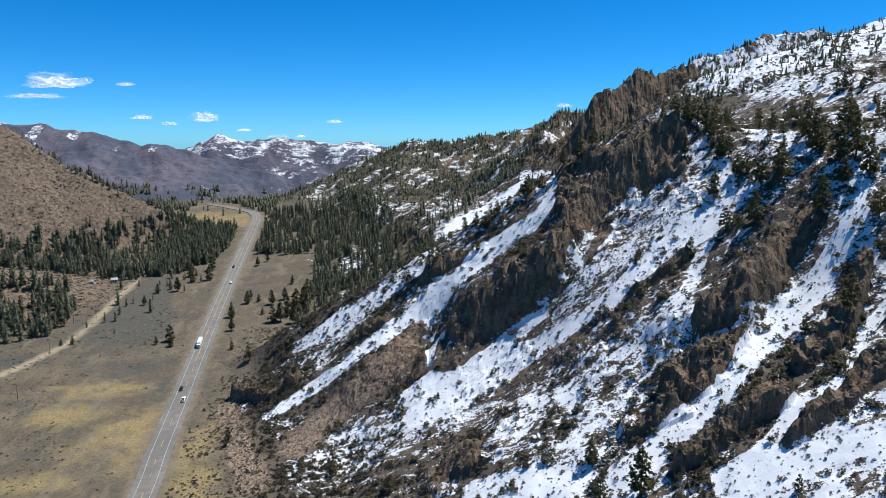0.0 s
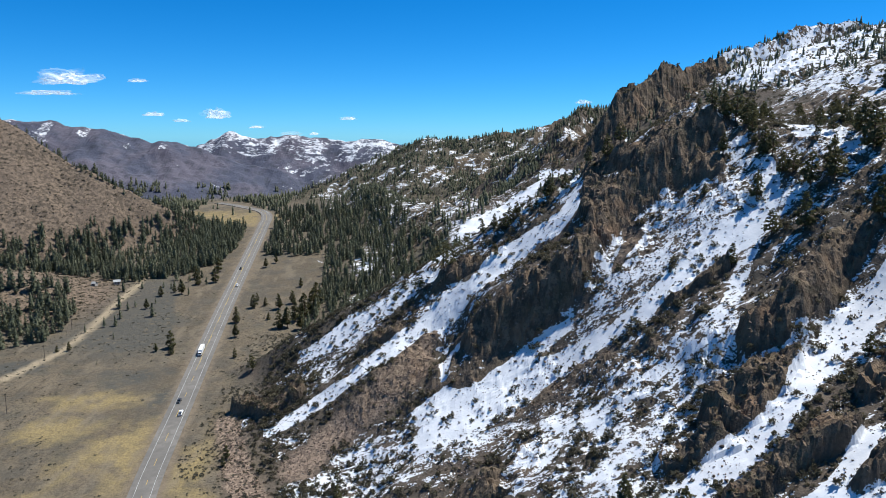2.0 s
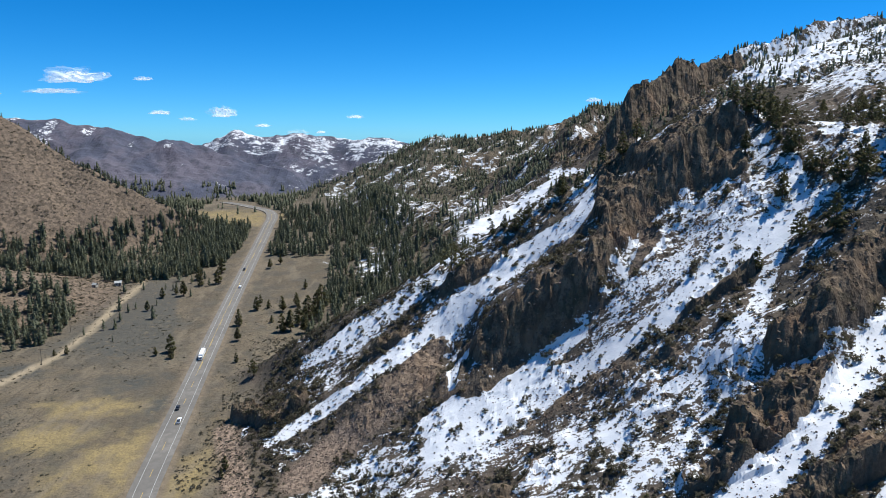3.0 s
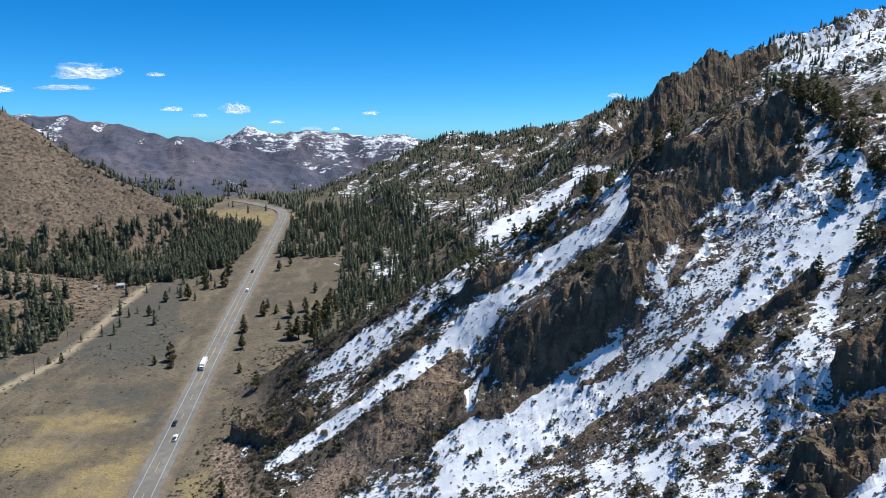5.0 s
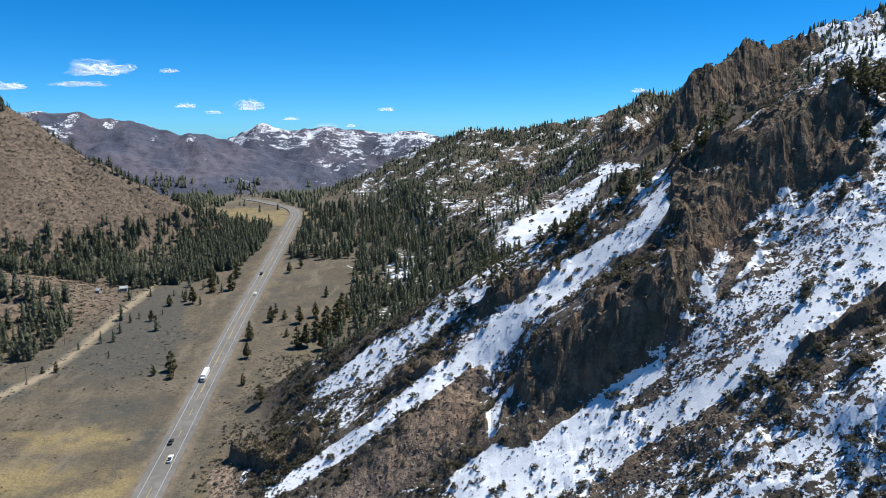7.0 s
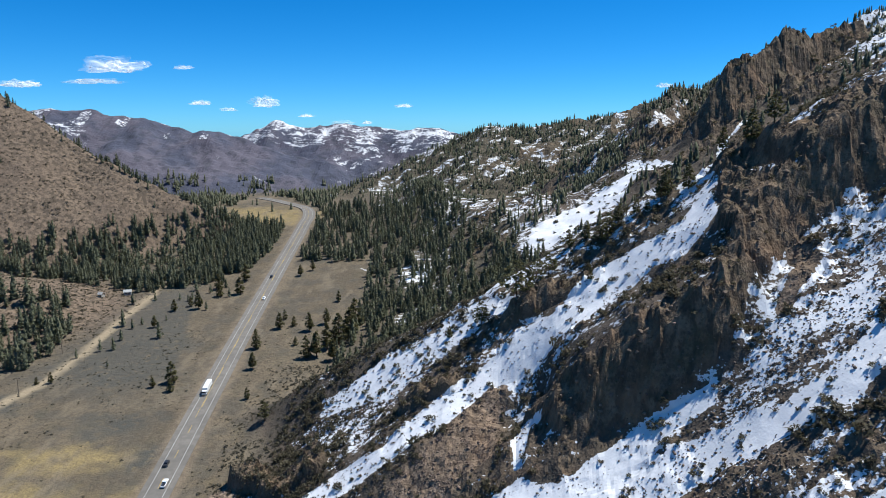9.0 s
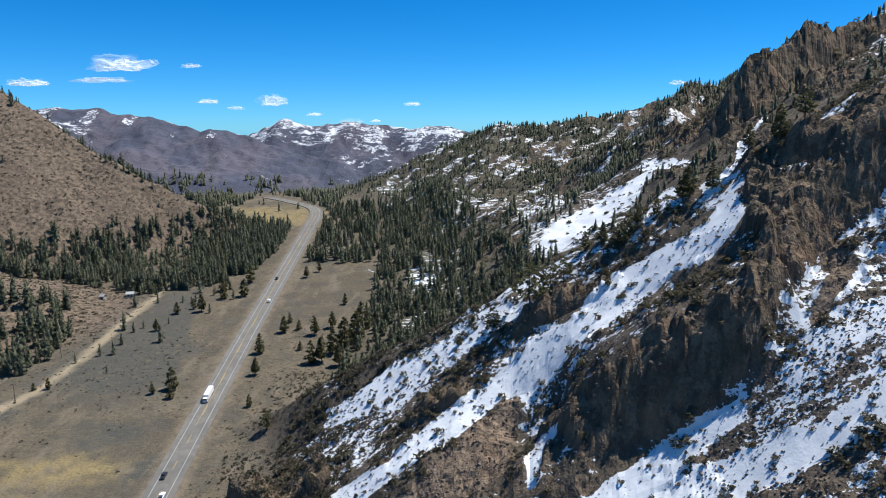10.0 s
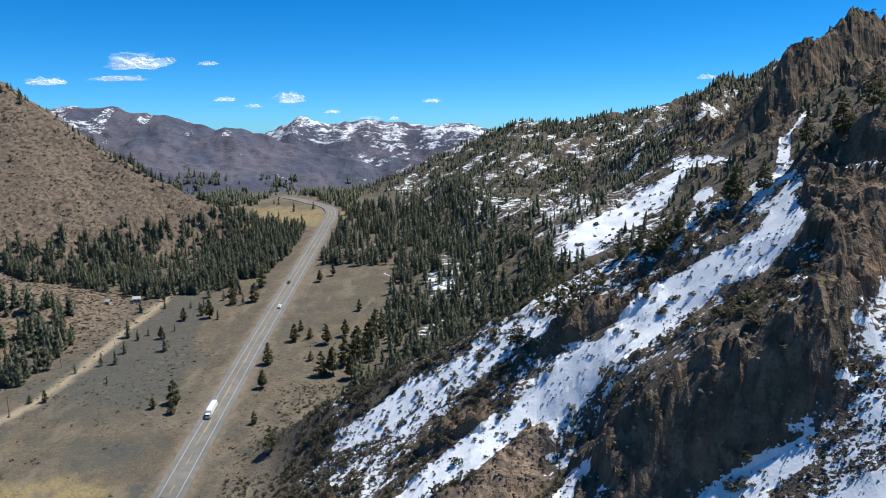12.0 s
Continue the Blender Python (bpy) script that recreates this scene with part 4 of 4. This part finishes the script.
def strewn(x, y):
    """Chance of a loose stone: thick on the slides, thinner where they lie on snow."""
    best = 0.9 * talus(x, y)
    for line in STONES:
        best = np.maximum(best, 0.8 * step(-0.4, 0.4, strip(x, y, line)))
    for cover, line in CHUTES:
        if cover < 0.7:
            best = np.maximum(best, 0.4 * step(-0.2, 0.3, strip(x, y, line)))
    patches = step(0.56, 0.62, fbm(x * 0.79 - y * 0.6, (x * 0.6 + y * 0.79) * 0.5, 7, 3, 86))
    return np.maximum(best, 0.3 * patches * np.clip(chute(x, y), 0, 1))


rubble("brown angular talus stones on the slope", (-120, 210, 170, 450), 0.8, strewn, (0.6, 1.45), 601)
rubble("dark stones strewn over crags and snow", (-100, 230, 165, 450), 0.16, lambda x, y: hilly(x, y) * (0.2 + 0.5 * rockiness(x, y)[0]) * (1 - 0.7 * np.clip(chute(x, y), 0, 1)), (0.6, 1.8), 602)

rubble("small dark stones lying on the snow", (-110, 200, 190, 440), 0.18, lambda x, y: hilly(x, y) * (0.15 + 0.85 * np.clip(chute(x, y), 0, 1) * step(0.35, 0.55, fbm(x, y, 9, 3, 63))), (0.35, 0.85), 603)

# big blocks of the crags, each a piece of the land
CRAG_MESHES = []
for k in range(7):
    me = tri_mesh("rock", *stone_shape(700 + k, 2, 0.16))
    me.materials.append(CRAG)
    CRAG_MESHES.append(me)
r = np.random.default_rng(9)
x, y = r.uniform(-20, 190, 9000), r.uniform(195, 440, 9000)
proud = rockiness(x, y)[1]
ok = (proud > 0.8) & (chute(x, y) < 0.15) & (r.random(9000) < 0.3 + proud / 8)
x, y = x[ok][:298], y[ok][:298]
for k, (px, py, pz) in enumerate(zip(x, y, height(x, y))):
    w = r.uniform(1.4, 3.6)
    ob = new("rock", CRAG_MESHES[k % 7])
    ob.parent = ground
    ob.matrix_basis = Matrix.LocRotScale((px, py, pz - 0.22 * w), Euler(r.uniform(-0.5, 0.5, 3) * np.array([1, 1, 6])), Vector((w, w * r.uniform(0.7, 1.1), w * r.uniform(0.6, 1.1))))


# ---- vehicles on the road ----
def gloss(name, colour, rough=0.35, metal=0.0):
    m = Nodes(name, rough)
    m.bsdf.inputs["Metallic"].default_value = metal
    m.bsdf.inputs["Specular IOR Level"].default_value = 0.5
    n = m.noise(0.7, 3)
    return m.colour(m.mix(m.span(n, 0.4, 0.7, 0, 0.25), colour, tuple(c * 0.7 for c in colour)))


WHITE_CAR = gloss("white car paint", (0.75, 0.76, 0.76))
DARK_CAR = gloss("dark car paint", (0.03, 0.033, 0.04))
DARK_GLASS = gloss("tinted glass", (0.015, 0.018, 0.022), 0.08)
TYRE = gloss("tyre rubber", (0.018, 0.018, 0.018), 0.8)
STEEL = gloss("bare steel", (0.45, 0.45, 0.45), 0.4, 1.0)
LAMP = gloss("lamp lens", (0.6, 0.6, 0.55), 0.15)
RED_LAMP = gloss("red lamp lens", (0.35, 0.02, 0.015), 0.2)


def box_mesh(name, size, centre, taper=0.0, bevel=0.06):
    """A box with rounded edges, its top drawn in by taper along its length."""
    bm = bmesh.new()
    bmesh.ops.create_cube(bm, size=1.0)
    for v in bm.verts:
        k = 1 - taper * (v.co.z > 0)
        v.co = Vector((v.co.x * size[0] * (1 - 0.35 * taper * (v.co.z > 0)), v.co.y * size[1] * k, v.co.z * size[2])) + Vector(centre)
    bmesh.ops.bevel(bm, geom=bm.edges[:], offset=bevel, segments=2, affect="EDGES")
    return mesh_of(name, bm)


def wheel(parent, x, y, radius, width):
    bm = bmesh.new()
    bmesh.ops.create_cone(bm, cap_ends=True, segments=18, radius1=radius, radius2=radius, depth=width, matrix=pose(x, y, radius, 0, 90, 0))
    tyre = part("wheel", mesh_of("wheel", bm), TYRE, parent)
    bm = bmesh.new()
    bmesh.ops.create_cone(bm, cap_ends=True, segments=14, radius1=radius * 0.55, radius2=radius * 0.5, depth=width + 0.04, matrix=pose(x, y, radius, 0, 90, 0))
    part("rim", mesh_of("rim", bm), STEEL, tyre)


def on_road(root, y, lane, away):
    """Stands a vehicle on the road at y, in the lane that many metres right of the middle."""
    k = int(np.argmin(np.abs(fine_line[:, 1] - y)))
    p, t = fine_line[k], fine_line[k + 1] - fine_line[k - 1]
    t = t / np.linalg.norm(t)
    dz = float(height(*fine_line[k + 1]) - height(*fine_line[k - 1])) / np.linalg.norm(fine_line[k + 1] - fine_line[k - 1])
    yaw = math.degrees(math.atan2(-t[0], t[1])) + (0 if away else 180)
    tilt = math.degrees(math.atan(dz)) * (1 if away else -1)
    root.matrix_basis = pose(p[0] + t[1] * lane, p[1] - t[0] * lane, float(height(*p)) + 0.41, tilt, 0, yaw)


def car(name, paint, label, category, length, pickup=False):
    root = new(name)
    part("body", box_mesh("body", (1.9, length, 0.75), (0, 0, 0.75), 0.03, 0.12), paint, root)
    mid, long = (0.25, length * 0.32) if pickup else (-0.1, length * 0.55)
    cab = part("cabin", box_mesh("cabin", (1.75, long, 0.7), (0, mid, 1.42), 0.22, 0.1), paint, root)
    for s in (-1, 1):
        part("side_window", box_mesh("side_window", (0.04, long * 0.72, 0.36), (s * 0.82, mid, 1.44), 0.2, 0.01), DARK_GLASS, cab)
        part("headlight", box_mesh("headlight", (0.35, 0.08, 0.16), (s * 0.65, length / 2 - 0.02, 0.85), 0, 0.02), LAMP, root)
        part("tail_light", box_mesh("tail_light", (0.22, 0.08, 0.25), (s * 0.75, -length / 2 + 0.02, 0.85), 0, 0.02), RED_LAMP, root)
        for y in (length * 0.31, -length * 0.31):
            wheel(root, s * 0.82, y, 0.36, 0.24)
    part("windscreen", box_mesh("windscreen", (1.45, 0.06, 0.46), (0, mid + long * 0.44, 1.43), 0, 0.01), DARK_GLASS, cab)
    part("rear_window", box_mesh("rear_window", (1.35, 0.06, 0.4), (0, mid - long * 0.44, 1.44), 0, 0.01), DARK_GLASS, cab)
    if pickup:
        part("cargo_bed", box_mesh("cargo_bed", (1.6, length * 0.36, 0.1), (0, -length * 0.28, 1.12), 0, 0.02), DARK_CAR, root, "dark open cargo bed")
    return tagged(root, label, category)


def box_truck():
    root = new("box_truck")
    part("chassis", box_mesh("chassis", (0.9, 12.0, 0.35), (0, -1.7, 0.75), 0, 0.03), TYRE, root)
    part("cargo_box", box_mesh("cargo_box", (2.5, 10.2, 2.7), (0, -2.9, 2.25), 0, 0.05), WHITE_CAR, root)
    cab = part("cab", box_mesh("cab", (2.3, 1.9, 1.9), (0, 3.35, 1.65), 0.1, 0.12), WHITE_CAR, root)
    part("windscreen", box_mesh("windscreen", (1.95, 0.06, 0.75), (0, 4.24, 2.0), 0, 0.01), DARK_GLASS, cab)
    for s in (-1, 1):
        part("side_window", box_mesh("side_window", (0.06, 0.9, 0.6), (s * 1.1, 3.4, 2.05), 0, 0.01), DARK_GLASS, cab)
        part("mirror", box_mesh("mirror", (0.2, 0.1, 0.45), (s * 1.35, 4.1, 2.0), 0, 0.02), TYRE, cab)
        part("headlight", box_mesh("headlight", (0.35, 0.08, 0.2), (s * 0.85, 4.3, 0.95), 0, 0.02), LAMP, cab)
        for y in (3.2, -5.6, -6.8):
            wheel(root, s * 1.05, y, 0.48, 0.3)
    part("bumper", box_mesh("bumper", (2.3, 0.2, 0.3), (0, 4.35, 0.6), 0, 0.04), STEEL, root)
    return tagged(root, "white truck with a long box body on the highway", "truck")


on_road(box_truck(), 466, -1.9, False)
on_road(car("pickup_truck", WHITE_CAR, "white pickup truck driving on the highway", "truck", 5.6, True), 388, 1.9, True)
on_road(car("car", DARK_CAR, "small dark car driving on the highway", "car", 4.5), 402, -1.9, False)
on_road(car("car", DARK_CAR, "distant dark car on the highway", "car", 4.6), 648, -1.9, False)
on_road(car("car", WHITE_CAR, "distant pale car on the highway", "car", 4.6), 600, 1.9, True)


# ---- poles and marker posts ----
WOOD_GREY = plain("weathered wood", (0.11, 0.09, 0.07), (0.18, 0.15, 0.12), 0.4, 0.9, 0.02)


def utility_pole(tall):
    root = new("utility_pole")
    bm = bmesh.new()
    bmesh.ops.create_cone(bm, cap_ends=True, segments=10, radius1=0.2, radius2=0.13, depth=tall + 1, matrix=pose(0, 0, tall / 2 - 0.5))
    part("post", mesh_of("post", bm), WOOD_GREY, root)
    part("crossarm", box_mesh("crossarm", (2.4, 0.14, 0.16), (0, 0.12, tall - 0.6), 0, 0.02), WOOD_GREY, root)
    for x in (-1.05, 0.0, 1.05):
        bm = bmesh.new()
        bmesh.ops.create_cone(bm, cap_ends=True, segments=8, radius1=0.07, radius2=0.05, depth=0.24, matrix=pose(x, 0.12, tall - 0.4))
        part("insulator", mesh_of("insulator", bm), DARK_GLASS, root)
    return tagged(root, "weathered wooden utility pole standing in dry grass", "pole")


first_pole = utility_pole(10.5)
for x, y in ((-250.5, 387), (-268.3, 453.6), (-278.6, 504.6), (-236, 322)):
    copy_thing(first_pole, pose(x, y, float(on_land(x, y, 0)), 0, 0, 20))["group"] = "utility poles along the river bank"
drop([first_pole])


# ---- cabins by the river ----
ROOF_GREY = plain("grey roof sheet", (0.3, 0.3, 0.29), (0.42, 0.42, 0.4), 1.0)
PALE_WALL = plain("pale plank wall", (0.45, 0.42, 0.36), (0.34, 0.31, 0.27), 0.8)


def cabin(label, w, d, h, x, y, turn):
    root = new("cabin")
    part("wall", box_mesh("wall", (w, d, h + 1), (0, 0, h / 2 - 0.5), 0, 0.03), PALE_WALL, root)
    bm = bmesh.new()
    ends = [[bm.verts.new((sx * (w / 2 + 0.4), sy * (d / 2 + 0.4), h + (0 if sy else 1.6) + lift)) for sy in (-1, 0, 1) for lift in (0, 0.15)] for sx in (-1, 1)]
    a, b = ends
    for i, j in ((0, 2), (2, 4), (3, 1), (5, 3), (1, 0), (4, 5)):
        bm.faces.new((a[i], a[j], b[j], b[i]))
    for e in ends:
        bm.faces.new((e[0], e[2], e[3], e[1]))
        bm.faces.new((e[2], e[4], e[5], e[3]))
    bmesh.ops.recalc_face_normals(bm, faces=bm.faces)
    part("roof", mesh_of("roof", bm), ROOF_GREY, root)
    part("door", box_mesh("door", (0.9, 0.08, 2.0), (w * 0.2, -d / 2 - 0.02, 1.0), 0, 0.01), WOOD_GREY, root)
    part("window", box_mesh("window", (1.0, 0.08, 0.8), (-w * 0.2, -d / 2 - 0.02, 1.4), 0, 0.01), DARK_GLASS, root)
    root.matrix_basis = pose(x, y, float(height(x, y)), 0, 0, turn)
    return tagged(root, label, "cabin")


cabin("small pale cabin with a light roof beside trees", 5, 4, 2.2, -292, 600, 25)
cabin("low pale shed near the river bank", 3.6, 3, 2.0, -305, 588, -15)

# ---- clouds ----
mist = Nodes("cloud", 1.0)
# added glow, standing in for sunlight scattered inside the clouds
mist.bsdf.inputs["Emission Color"].default_value = (0.93, 0.96, 1.0, 1)
mist.bsdf.inputs["Emission Strength"].default_value = 0.3
wisp = mist.span(mist.noise(40, 2, 0.45, (0, 0.6, 1, 1.2)), 0.15, 0.7)
# clears the outline as seen along y, the camera's direction
thick = mist.math("MULTIPLY", mist.span(mist.attr("depth"), 0.1, 0.95), wisp)
mist.put(mist.math("MULTIPLY", thick, 0.52), mist.bsdf.inputs["Alpha"])
CLOUD = mist.colour(mist.mix(mist.noise(30, 3), (0.88, 0.89, 0.91), (0.96, 0.96, 0.96)))


def cloud(x, y, z, wide, tall, seed):
    """One billowing body with a flat base, its rim along y faded to fit the camera's view."""
    bm = bmesh.new()
    bmesh.ops.create_icosphere(bm, subdivisions=5, radius=1)
    shift = Vector((seed * 7.3, seed * 3.1, 0))
    depth = []
    for v in bm.verts:
        d = v.co.copy()
        puff = 0.72 + 0.42 * noise.fractal(Vector((d.x * 2.6, d.y * 1.2, d.z * 1.4)) + shift, 0.8, 2.1, 4)
        puff = max(puff, 0.25)
        depth.append(abs(d.y))
        v.co = Vector((x + d.x * puff * wide * 0.62, y + d.y * puff * wide * 0.3, z - tall * 0.35 + max(d.z, -0.25) * puff * tall * 0.85))
    me = mesh_of("cloud", bm)
    me.polygons.foreach_set("use_smooth", np.ones(len(me.polygons), bool))
    me.attributes.new("depth", "FLOAT", "POINT").data.foreach_set("value", depth)
    tagged(part("cloud", me, CLOUD), "small white fair-weather cloud in blue sky", "cloud", "clouds over the mountains")


SPOTS = [(-730, 1330, 265, 118, 29), (-767, 1330, 234, 104, 9), (-453, 1330, 197, 57, 21), (-572, 1330, 194, 44, 8), (-519, 1330, 182, 29, 7), (-314, 1330, 158, 42, 10), (-206, 1330, 186, 31, 7), (-380, 1330, 170, 29, 6), (228, 1330, 216, 33, 8), (-271, 1330, 158, 19, 6), (-598, 1330, 255, 36, 7), (-911, 1330, 232, 90, 14)]
for k, spot in enumerate(SPOTS):
    cloud(*spot, k)
